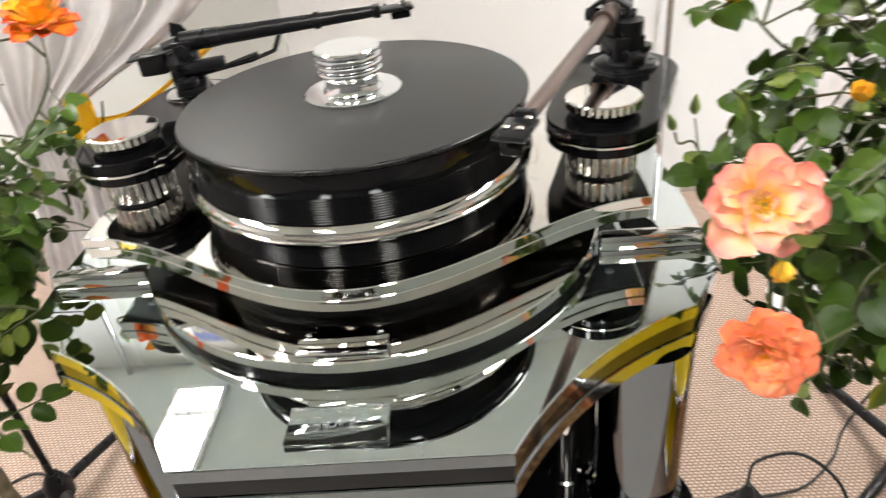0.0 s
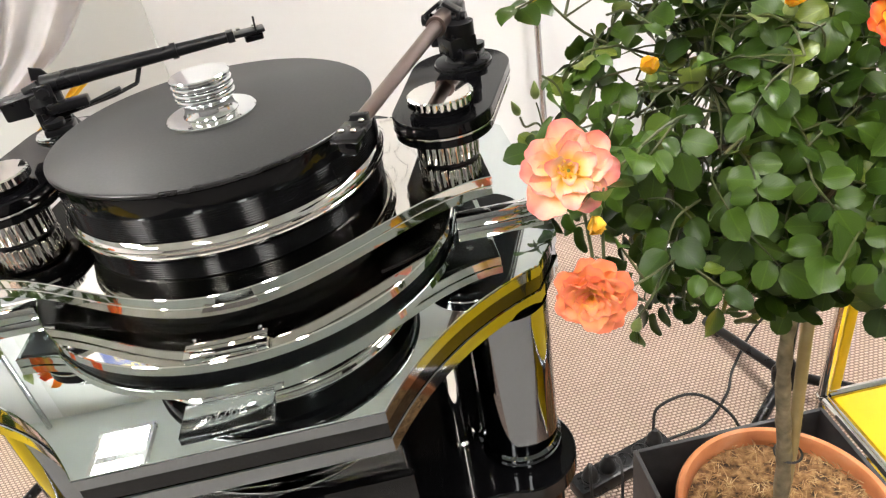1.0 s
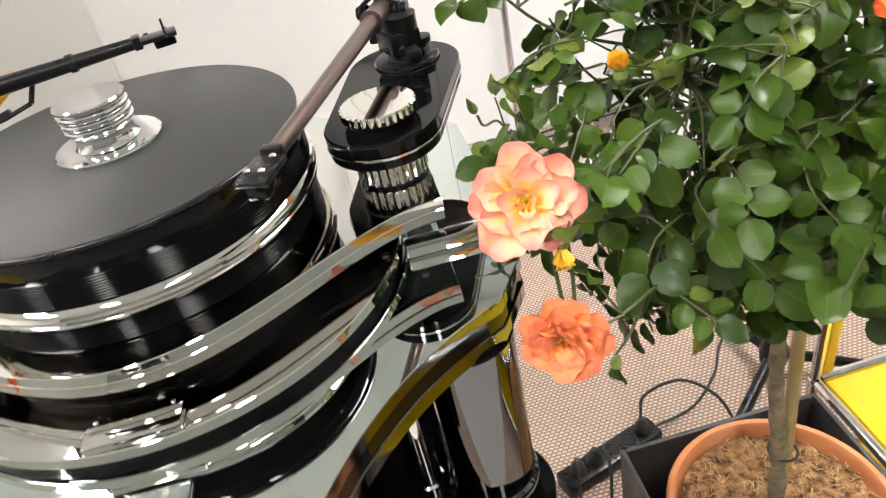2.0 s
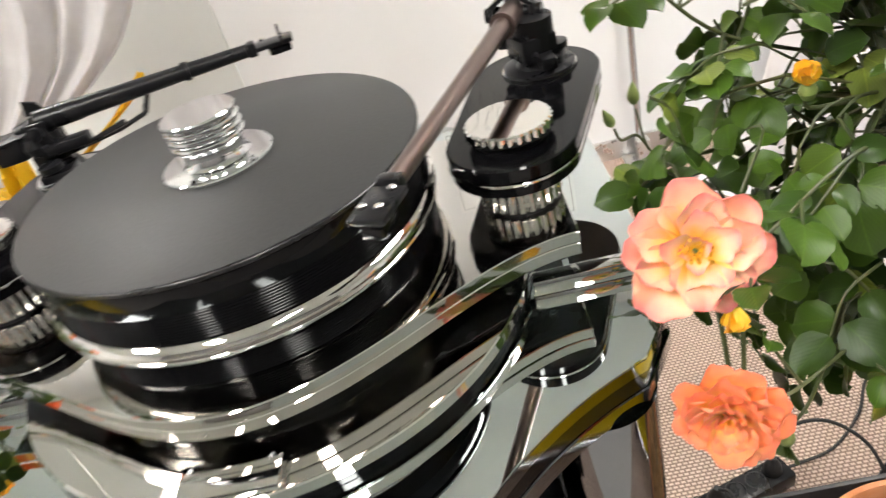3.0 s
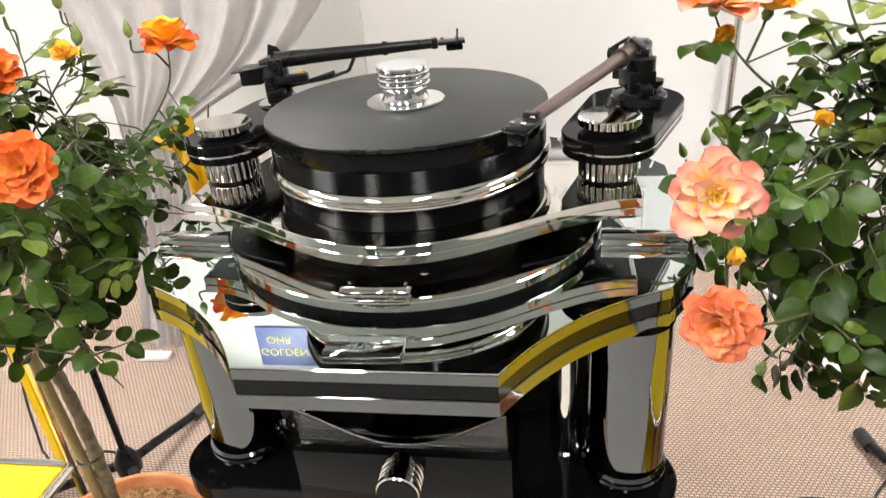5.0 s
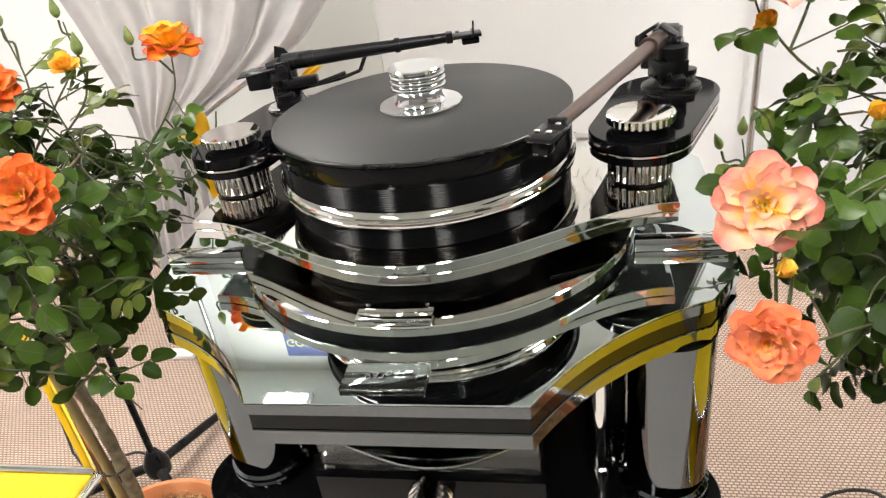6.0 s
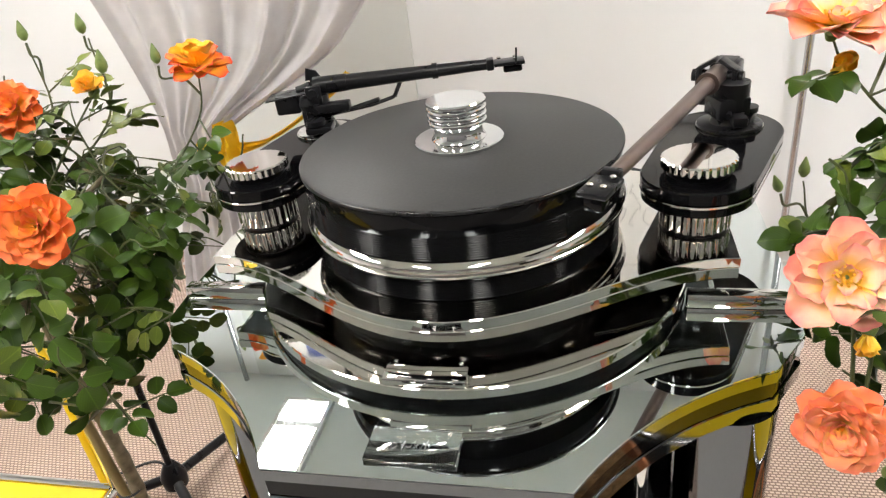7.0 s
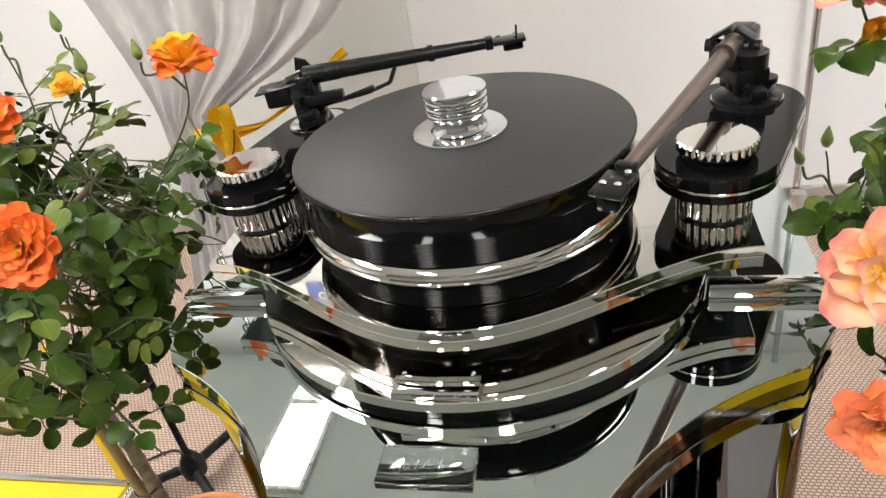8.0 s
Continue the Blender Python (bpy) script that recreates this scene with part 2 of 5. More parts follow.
def leaf_material(name, dark, mid, light):
    m = mat(name, mid, 0.36)
    uv = coords(m, "UV")
    sep = m.node_tree.nodes.new("ShaderNodeSeparateXYZ")
    wire(m, uv, "Vector", sep, "Vector")
    info = m.node_tree.nodes.new("ShaderNodeObjectInfo")
    geo = m.node_tree.nodes.new("ShaderNodeNewGeometry")
    add = node(m, "ShaderNodeMath")
    add.operation = "ADD"
    wire(m, info, "Random", add, 0)
    wire(m, geo, "Random Per Island", add, 1)
    fr = node(m, "ShaderNodeMath")
    fr.operation = "FRACT"
    wire(m, add, 0, fr, 0)
    r = ramp(m, fr, 0, [(0.0, dark), (0.55, mid), (0.93, mid), (1.0, light)])
    # veins: slanted lines that mirror at the midrib
    ab = node(m, "ShaderNodeMath")
    ab.operation = "ABSOLUTE"
    wire(m, sep, "X", ab, 0)
    sl = node(m, "ShaderNodeMath")
    sl.operation = "MULTIPLY_ADD"
    sl.inputs[1].default_value = -0.75
    wire(m, ab, 0, sl, 0)
    wire(m, sep, "Y", sl, 2)
    fq = node(m, "ShaderNodeMath")
    fq.operation = "MULTIPLY"
    fq.inputs[1].default_value = 44.0
    wire(m, sl, 0, fq, 0)
    sn = node(m, "ShaderNodeMath")
    sn.operation = "SINE"
    wire(m, fq, 0, sn, 0)
    vr = ramp(m, sn, 0, [(0.0, (0.92, 0.92, 0.92)), (0.86, (1, 1, 1)), (1.0, (1.16, 1.14, 1.1))])
    mid_r = ramp(m, ab, 0, [(0.0, (1.6, 1.5, 1.3)), (0.07, (1, 1, 1))])
    a = m.node_tree.nodes.new("ShaderNodeMix")
    a.data_type, a.blend_type = "RGBA", "MULTIPLY"
    a.inputs["Factor"].default_value = 0.55
    m.node_tree.links.new(r.outputs["Color"], a.inputs[6])
    m.node_tree.links.new(vr.outputs["Color"], a.inputs[7])
    b = m.node_tree.nodes.new("ShaderNodeMix")
    b.data_type, b.blend_type = "RGBA", "MULTIPLY"
    b.inputs["Factor"].default_value = 0.8
    m.node_tree.links.new(a.outputs[2], b.inputs[6])
    m.node_tree.links.new(mid_r.outputs["Color"], b.inputs[7])
    m.node_tree.links.new(b.outputs[2], bsdf(m).inputs["Base Color"])
    bump(m, sn, 0, 0.06, 0.0004)
    bsdf(m).inputs["Subsurface Weight"].default_value = 0.0
    bsdf(m).inputs["Specular IOR Level"].default_value = 0.26
    return m


leafmat = leaf_material("rose_leaf", (0.018, 0.042, 0.005), (0.044, 0.086, 0.009), (0.130, 0.170, 0.026))
# Young leaves, lightened further to put the light on upper leaves into the colour.
leafpale = leaf_material("young_lit_leaf", (0.080, 0.115, 0.018), (0.150, 0.185, 0.034), (0.29, 0.30, 0.09))


def petal_material(name, heart, middle, rim):
    m = mat(name, middle, 0.6)
    uv = coords(m, "UV")
    sep = m.node_tree.nodes.new("ShaderNodeSeparateXYZ")
    wire(m, uv, "Vector", sep, "Vector")
    ns = node(m, "ShaderNodeTexNoise", Scale=3.0, Detail=3.0)
    wire(m, uv, "Vector", ns, "Vector")
    ad = node(m, "ShaderNodeMath")
    ad.operation = "MULTIPLY_ADD"
    ad.inputs[1].default_value = 0.35
    wire(m, ns, "Fac", ad, 0)
    wire(m, sep, "Y", ad, 2)
    sb = node(m, "ShaderNodeMath")
    sb.operation = "SUBTRACT"
    sb.inputs[1].default_value = 0.17
    wire(m, ad, 0, sb, 0)
    pale = tuple(0.5 * (a + b) for a, b in zip(heart, middle))
    r = ramp(m, sb, 0, [(0.24, heart), (0.43, pale), (0.64, middle), (0.98, rim)])
    wire(m, r, "Color", bsdf(m), "Base Color")
    bsdf(m).inputs["Sheen Weight"].default_value = 0.05
    bsdf(m).inputs["Subsurface Weight"].default_value = 0.3
    bsdf(m).inputs["Subsurface Scale"].default_value = 0.01
    bsdf(m).inputs["Subsurface Radius"].default_value = (1.0, 0.4, 0.2)
    bump(m, ns, "Fac", 0.2, 0.002)
    return m


P_PEACH = petal_material("peach_petal", (0.95, 0.54, 0.02), (0.94, 0.51, 0.32), (0.86, 0.23, 0.20))
P_CORAL = petal_material("coral_petal", (0.93, 0.50, 0.04), (0.93, 0.31, 0.105), (0.88, 0.21, 0.11))
P_ORANGE = petal_material("orange_petal", (0.92, 0.46, 0.03), (0.91, 0.235, 0.032), (0.88, 0.16, 0.03))
P_FLAME = petal_material("flame_petal", (0.92, 0.52, 0.02), (0.90, 0.30, 0.02), (0.80, 0.06, 0.02))
P_YELLOW = petal_material("yellow_petal", (0.90, 0.55, 0.02), (0.92, 0.50, 0.015), (0.90, 0.42, 0.02))
stamen = mat("stamen", (0.75, 0.36, 0.02), 0.7)

# ------------------------------------------------------------------ the room
bm = bmesh.new()
bmesh.ops.create_grid(bm, x_segments=4, y_segments=4, size=1, matrix=Matrix.LocRotScale((0, -0.6, 0), None, (3.2, 2.5, 1)))
ext = bmesh.ops.extrude_face_region(bm, geom=list(bm.faces))
for v in ext["geom"]:
    if isinstance(v, bmesh.types.BMVert):
        v.co.z -= 0.1
solo("floor", bm, carpet, "beige and brown basket-weave carpet on the floor", "floor", "structure", smooth=False)
# Unseen sheet added over the carpet to shape what legs and chrome reflect.
solo("floor_reflector", box(-3.19, 3.19, -3.09, -0.66, 0.0005, 0.006, 0.002), walkway, "unseen warm grey floor sheet, added for the chrome to reflect", "floor", "structure", smooth=False)
solo("wall_north", box(-3.2, 3.2, WALL_Y, WALL_Y + 0.1, 0, CEIL, 0), wallpaint, "smooth off-white exhibition wall panels", "wall", "structure", False)
solo("wall_south", box(-3.2, 3.2, -3.2, -3.1, 0, CEIL, 0), greywall, "smooth dark grey wall behind the walkway", "wall", "structure", False)
solo("wall_west", box(-3.3, -3.2, -3.2, WALL_Y + 0.1, 0, CEIL, 0), wallpaint, "smooth off-white side wall", "wall", "structure", False)
solo("wall_east", box(3.2, 3.3, -3.2, WALL_Y + 0.1, 0, CEIL, 0), wallpaint, "smooth off-white side wall", "wall", "structure", False)
solo("ceiling", box(-3.3, 3.3, -3.2, WALL_Y + 0.1, CEIL, CEIL + 0.1, 0), ceilpaint, "pale grey ceiling boards", "ceiling", "structure", False)
solo("baseboard", box(-3.2, 3.2, WALL_Y - 0.015, WALL_Y - 0.001, 0.001, 0.075, 0.002), alu, "grey aluminium rail along the wall foot", "baseboard", "structure", False)


def ceiling_light(x0, x1, y0, y1, split=False):
    t = thing("ceiling_light", ((x0 + x1) / 2, (y0 + y1) / 2, CEIL), "flat white luminous ceiling light with a slim frame", "ceiling light", "ceiling lights")
    w, d = (x1 - x0) / 2, (y1 - y0) / 2
    part("diffuser", box(-w, w, -d, d, -0.02, -0.006, 0.002), glow, t, smooth=False)
    f = 0.02
    part("frame", join(box(-w - f, -w, -d - f, d + f, -0.03, -0.002, 0.002), box(w, w + f, -d - f, d + f, -0.03, -0.002, 0.002),
                       box(-w, w, -d - f, -d, -0.03, -0.002, 0.002), box(-w, w, d, d + f, -0.03, -0.002, 0.002),
                       *([box(-w, w, 0.13, 0.165, -0.026, -0.021, 0.001)] if split else [])), alu, t, smooth=False)
    return t


ceiling_light(-1.22, -1.03, 0.98, 1.55, True)
# Front pair follows the highlights; side pair is unseen, added as fill light.
for cx, cy, hw, hd in ((0.38, -1.30, 0.10, 0.42), (-0.66, -1.30, 0.10, 0.42), (1.45, 0.35, 0.20, 0.50), (-1.75, -0.35, 0.22, 0.55)):
    ceiling_light(cx - hw, cx + hw, cy - hd, cy + hd)

# ------------------------------------------------------------------ the rack
def mirrored(half):
    return half + [(-x, y) for x, y in reversed(half)]


def concave(p, q, sag, n=14):
    """A hollow arc from p to q."""
    p, q = Vector(p), Vector(q)
    d = q - p
    side = Vector((-d.y, d.x)).normalized()
    return [tuple(p + d * (i / n) + side * sag * 4 * (i / n) * (1 - i / n)) for i in range(n + 1)]


rack = thing("equipment_rack", (0, 0, 0), "chrome and black high-gloss rack with a mirror top", "rack")
half = concave((0.112, -0.281), (0.262, -0.147), 0.017) + [(0.292, -0.100), (0.298, -0.03), (0.298, 0.16), (0.262, 0.215)] + concave((0.262, 0.215), (0.13, 0.29), 0.012, 8)[1:]
plan = mirrored(half)
part("top_plate", slab(plan, TOP - 0.013, TOP - 0.0016, 0.0006), dimchrome, rack, "dark polished chrome plate")
part("mirror_sheet", slab(plan, TOP - 0.0014, TOP, 0.0005), mirror, rack, "polished mirror top sheet")
inner_plan = [(x * 0.995, y * 0.995) for x, y in plan]
part("core_plate", slab(inner_plan, TOP - 0.0285, TOP - 0.0132, 0.0005), acryl, rack, "black acrylic core plate")
part("under_plate", slab(plan, TOP - 0.044, TOP - 0.0287, 0.0008), dimchrome, rack, "dark polished chrome lower plate")


def rack_leg(x, y):
    z0 = TOP - 0.245
    leg = part("leg", lathe([(0, z0 + 0.001), (0.0445, z0 + 0.001), (0.0450, z0 + 0.003), (0.0450, z0 + 0.006), (0.0435, z0 + 0.008),
                             (0.0450, z0 + 0.010), (0.0450, z0 + 0.014), (0.0420, z0 + 0.017), (0.0420, TOP - 0.0445), (0, TOP - 0.0445)], 64, (x, y, 0)), dimchrome, rack, "thick polished tube leg")
    zf = 0.02
    part("leg", lathe([(0, zf), (0.044, zf), (0.044, TOP - 0.272), (0, TOP - 0.272)], 64, (x, y, 0)), acryl, rack, "thick black tube leg")
    part("foot", lathe([(0, 0.001), (0.045, 0.001), (0.047, 0.004), (0.047, 0.016), (0.044, 0.0195), (0, 0.0195)], 48, (x, y, 0)), chrome, rack)


for lx, ly in ((0.231, -0.121), (-0.213, -0.111), (0.19, 0.17), (-0.19, 0.17)):
    rack_leg(lx, ly)


for cx, cy in ((0.167, -0.105), (-0.150, -0.085)):
    part("capital", box(cx - 0.026, cx + 0.026, cy - 0.020, cy + 0.020, TOP - 0.064, TOP - 0.0442, 0.001), dimchrome, rack, "small polished block")
    part("column", lathe([(0, TOP - 0.2453), (0.016, TOP - 0.2453), (0.016, TOP - 0.239), (0.0135, TOP - 0.237), (0.0135, TOP - 0.0645), (0, TOP - 0.0645)], 40, (cx, cy, 0)), chrome, rack, "slim chrome column")


def lobes(rad, pts, n=20):
    out = []
    for (x, y, a0, a1) in pts:
        for i in range(n + 1):
            a = radians(a0 + (a1 - a0) * i / n)
            out.append((x + rad * math.cos(a), y + rad * math.sin(a)))
    return out


shelf_plan = lobes(0.058, [(0.229, -0.135, -110, 40), (0.215, 0.17, -20, 110), (-0.215, 0.17, 70, 200), (-0.222, -0.13, 140, 290)])
part("shelf", slab(shelf_plan, TOP - 0.270, TOP - 0.2455, 0.0015), acryl, rack, "black high-gloss shelf with rounded lobes")
part("shelf", slab(shelf_plan, 0.16, 0.185, 0.0015), acryl, rack, "black high-gloss shelf with rounded lobes")

# ------------------------------------------------------------------ power supply on the shelf
zs = TOP - 0.2445
amp = thing("power_supply", (0.001, -0.2, zs), "black high-gloss box with a ribbed chrome knob on the rack shelf", "amplifier")
part("body", box(-0.108, 0.108, 0.004, 0.27, 0, 0.074, 0.002), acryl, amp)
part("front_panel", box(-0.113, 0.113, -0.006, 0.0035, 0.0005, 0.080, 0.001), acryl, amp, "black glass front panel")
part("lid", box(-0.109, 0.109, 0.006, 0.27, 0.0745, 0.0790, 0.001), acryl, amp, "black high-gloss lid")
crest = [(-0.108 + 0.216 * i / 30, 0.046 - 0.042 * math.sin(math.pi * i / 30) ** 1.2) for i in range(31)]
hollow = moved(slab([(-0.108, 0.0), (0.108, 0.0)] + crest[::-1], 0.0, 0.014, 0.0012), Matrix.Translation((0, 0.017, 0.0804)) @ pose(0, 0, 0, 90, 0, 0))
part("screen", hollow, clear, amp, "clear acrylic screen with a hollow upper edge")
rim = pipe([(x, 0.0035, 0.0812 + z) for x, z in crest], 0.0008, 8)
part("screen_rim", rim, chrome, amp, "thin polished rim")
prof = [(0, -0.048), (0.0245, -0.048), (0.0258, -0.0465), (0.0258, -0.040)]
for k in range(4):
    a = -0.038 + k * 0.008
    prof += [(0.0215, a), (0.0215, a + 0.002), (0.0255, a + 0.0035), (0.0255, a + 0.006)]
prof += [(0.021, -0.0062), (0, -0.0062)]
knob = moved(lathe([(r * 0.86, z * 0.9) for r, z in prof], 64), Matrix.Translation((0.002, 0.004, 0.060)) @ Matrix(((1, 0, 0, 0), (0, 0, 1, 0), (0, -1, 0, 0), (0, 0, 0, 1))))
part("knob", knob, chrome, amp, "ribbed chrome rotary knob")
part("knob_cap", moved(lathe([(0, -0.0448), (0.0200, -0.0448), (0.0206, -0.0442), (0.0206, -0.0434), (0, -0.0434)], 48), Matrix.Translation((0.002, 0.004, 0.060)) @ Matrix(((1, 0, 0, 0), (0, 0, 1, 0), (0, -1, 0, 0), (0, 0, 0, 1)))), acryl, amp, "black knob cap")

# ------------------------------------------------------------------ turntable
deck = thing("turntable", (0, 0, TOP), "massive chrome and black acrylic turntable with two tonearms", "turntable")


def wave_y(x):
    s = 0.5 * (1 + math.cos(math.pi * min(abs(x) / 0.238, 1)))
    return -0.0725 - 0.1015 * s ** 0.88


half = [(0.242 * i / 44, wave_y(0.242 * i / 44)) for i in range(0, 45)]
half += [(0.242, 0.05), (0.236, 0.075), (0.22, 0.092), (0.19, 0.105), (0.15, 0.12), (0.10, 0.145), (0.05, 0.160), (0.0, 0.164)]
wave_plan = half + [(-x, y) for x, y in reversed(half) if x > 1e-6]
part("chassis_plate", slab(wave_plan, 0.0466, 0.056, 0.0007), chrome, deck, "wave-edged polished chassis plate")
wing = [(0.124, -0.108), (0.150, -0.098), (0.175, -0.0845), (0.205, -0.0745), (0.236, -0.0705), (0.236, 0.05), (0.222, 0.084), (0.172, 0.108), (0.130, 0.10), (0.155, 0.05), (0.163, 0.0), (0.152, -0.06)]
for s in (1, -1):
    part("under_sheet", slab([(s * x, y) for x, y in wing], 0.0342, 0.0357, 0.0003), darkmetal, deck, "dark grey painted underside plate")
part("chassis_plate", slab([(x * 0.997, y * 0.997) for x, y in wave_plan], 0.036, 0.0460, 0.0007), chrome, deck, "wave-edged polished chassis plate")
part("spacer", lathe([(0, 0.0182), (0.158, 0.0182), (0.159, 0.0195), (0.159, 0.034), (0.157, 0.0355), (0, 0.0355)], 128), acryl, deck, "black acrylic spacer drum")
part("base_disc", lathe([(0, 0.0082), (0.2078, 0.0082), (0.209, 0.0090), (0.209, 0.0172), (0.208, 0.0180), (0, 0.0180)], 160), chrome, deck, "polished round base disc")
part("foot_ring", lathe([(0, 0.0005), (0.2065, 0.0005), (0.2065, 0.0080), (0, 0.0080)], 96), acryl, deck, "gloss black foot ring")
for s in (1, -1):
    part("cross_bar", box(min(s * 0.2035, s * 0.290), max(s * 0.2035, s * 0.290), -0.0650, -0.0520, 0.0003, 0.0138, 0.0007), chrome, deck, "short polished cross bar")
    for (sx, sy) in ((0.185, -0.055), (0.215, -0.05), (0.19, 0.03), (0.22, 0.04)):
        part("bolt", lathe([(0, 0.0322), (0.0022, 0.0312), (0.0042, 0.0312), (0.0045, 0.0320), (0.0045, 0.0341), (0, 0.0341)], 16, (s * sx, sy, 0)), steel, deck)

def grooves(radius, z, pitch, count):
    """Rounded grooves turned into a drum, from the height z up."""
    return [(radius - 0.0004 * (1 - math.cos(2 * math.pi * k / 8)), z + pitch * k / 8) for k in range(8 * count + 1)]


# platter, with turned grooves in the lower part of each drum
prof = [(0, 0.0562), (0.1445, 0.0562), (0.1455, 0.0570)]
prof += grooves(0.1455, 0.0576, 0.0020, 9)
prof += [(0.1455, 0.0770), (0.144, 0.0778), (0, 0.0778)]
part("lower_platter", lathe(prof, 160), turned, deck, "grooved black acrylic platter drum")
prof = [(0, 0.078), (0.1445, 0.078), (0.1488, 0.0786), (0.1505, 0.0800), (0.1505, 0.0815), (0.1490, 0.0828), (0.1478, 0.0834),
        (0.1490, 0.0842), (0.1518, 0.0860), (0.1526, 0.0880), (0.1518, 0.0905), (0.1495, 0.0925), (0.1478, 0.0938), (0, 0.0938)]
part("platter_ring", lathe(prof, 160), chrome, deck, "rounded polished chrome platter ring")
prof = [(0, 0.0942), (0.1468, 0.0942), (0.1478, 0.0950)]
prof += grooves(0.1478, 0.0955, 0.0021, 10)
prof += [(0.1478, 0.1345), (0.1470, 0.1352), (0, 0.1352)]
part("upper_platter", lathe(prof, 160), turned, deck, "grooved black acrylic platter drum")
part("rim", lathe([(0, 0.1355), (0.1487, 0.1355), (0.150, 0.1364), (0.150, 0.1386), (0.1493, 0.1393), (0, 0.1393)], 160), satin, deck, "gloss black platter rim")
part("mat", lathe([(0, 0.1394), (0.1483, 0.1394), (0.1487, 0.1397), (0.1480, 0.1401), (0.020, 0.1401), (0, 0.1401)], 160), matte, deck, "matt black record mat")

# polished plate lying on the base disc
ledge = part("ledge_plate", box(-0.0365, 0.0295, -0.2065, -0.1800, 0.0183, 0.0250, 0.0007), chrome, deck, "polished rectangular plate on the base disc")
for bx in (-0.030, 0.023):
    part("bolt", lathe([(0, 0.0252), (0.0016, 0.0252), (0.0016, 0.0258), (0, 0.0260)], 16, (bx, -0.1845, 0)), steel, ledge)


def fluted(n, depth):
    return lambda a, z: -depth * (0.5 + 0.5 * math.cos(n * a)) ** 2


def capsule(c1, r1, c2, r2, n=24):
    c1, c2 = Vector(c1), Vector(c2)
    d = (c2 - c1)
    base = math.atan2(d.y, d.x)
    off = math.acos((r1 - r2) / d.length)
    out = []
    for c, r, a0, a1 in ((c2, r2, base - off, base + off), (c1, r1, base + off, base + 2 * math.pi - off)):
        for i in range(n + 1):
            a = a0 + (a1 - a0) * i / n
            out.append((c.x + r * math.cos(a), c.y + r * math.sin(a)))
    return out


def arm_tower(kx, ky, ax, ay, r1, r2):
    """Fluted pillar, armboard and clamping knob; the arm stands at (ax, ay)."""
    part("pillar", lathe([(0, 0.0590), (0.0305, 0.0590), (0.0312, 0.0598), (0.0312, 0.0815), (0.0305, 0.0823), (0, 0.0823)], 240, (kx, ky, 0), fluted(24, 0.0016)), chrome, deck, "fluted chrome pillar")
    part("pillar_ring", lathe([(0, 0.0562), (0.0285, 0.0562), (0.0285, 0.0588), (0, 0.0588)], 64, (kx, ky, 0)), satin, deck)
    part("pillar_ring", lathe([(0, 0.0826), (0.0318, 0.0826), (0.0318, 0.0845), (0, 0.0845)], 64, (kx, ky, 0)), satin, deck)
    board = part("armboard", slab(capsule((kx, ky), r1, (ax, ay), r2), 0.0960, 0.1075, 0.0012), acryl, deck, "black high-gloss armboard")
    part("trim", slab(capsule((kx, ky), r1 + 0.0006, (ax, ay), r2 + 0.0006), 0.0935, 0.0957, 0.0004), chrome, board, "thin chrome trim line")
    part("lower_board", slab(capsule((kx, ky), r1 - 0.0008, (ax, ay), r2 - 0.0008), 0.0848, 0.0932, 0.0012), acryl, board)
    part("knob", lathe([(0, 0.1130), (0.0300, 0.1130), (0.0322, 0.1140), (0.0322, 0.1212), (0.0305, 0.1224), (0, 0.1224)], 192, (kx, ky, 0), fluted(28, 0.0013)), chrome, board, "fluted chrome clamping knob")
    part("knob_neck", lathe([(0, 0.1078), (0.027, 0.1078), (0.027, 0.1128), (0, 0.1128)], 64, (kx, ky, 0)), satin, board)


arm_tower(0.212, -0.010, 0.249, 0.098, 0.049, 0.054)
arm_tower(-0.216, 0.008, -0.190, 0.130, 0.046, 0.046)

# clear name plate lying on the mirror in front of the turntable
sign = thing("name_plate", (-0.003, -0.2515, TOP), "clear acrylic name plate with an engraved mark on the mirror", "name plate")
pane = part("plate", box(-0.0340, 0.0340, -0.0165, 0.0165, 0.0004, 0.0036, 0.0004), clear, sign)
pane.visible_shadow = False
marks = bmesh.new()
for k in range(6):
    cx, cy, h = -0.0195 + 0.0056 * k, -0.0050 + 0.0017 * k - (0.0030 if k > 4 else 0), 0.0032 + 0.0014 * (k % 3 == 2)
    lean = 0.0008 * (k % 4)
    stroke = [[(-0.0016, -h, 0), (0.0010, -h, 0), (0.0018, 0, 0), (0.0016 + lean, h, 0)],
              [(-0.0014, -h, 0), (-0.0012, h, 0), (0.0022, 0.4 * h, 0), (-0.0004, -h, 0)],
              [(-0.0020, h, 0), (0.0002, 0, 0), (0.0024, h, 0), (0.0006, -h, 0)]][k % 3]
    pipe([q + Vector((cx, cy, 0.0039)) for q in smooth_line(stroke, 5)], 0.00018, 5, marks)
part("engraving", marks, etched, sign, "pale engraved mark")

# record weight
puck = thing("record_weight", (0, 0, TOP + 0.1403), "polished chrome record weight with three ridges", "record weight")
part("flange", lathe([(0, 0), (0.0408, 0), (0.0418, 0.0008), (0.0418, 0.0026), (0.0408, 0.0034), (0.026, 0.0038), (0, 0.0038)], 96), weightchrome, puck)
prof = [(0, 0.004), (0.0255, 0.004), (0.0238, 0.0065), (0.0225, 0.011), (0.0225, 0.0145), (0.0245, 0.0170)]
for k in range(3):
    z = 0.0175 + k * 0.0058
    prof += [(0.0268, z + 0.0006), (0.0276, z + 0.0022), (0.0276, z + 0.0034), (0.0268, z + 0.0048), (0.0252, z + 0.0054)]
prof += [(0.0262, 0.0352), (0.0276, 0.0366), (0.0276, 0.0386), (0.0266, 0.0398), (0, 0.0398)]
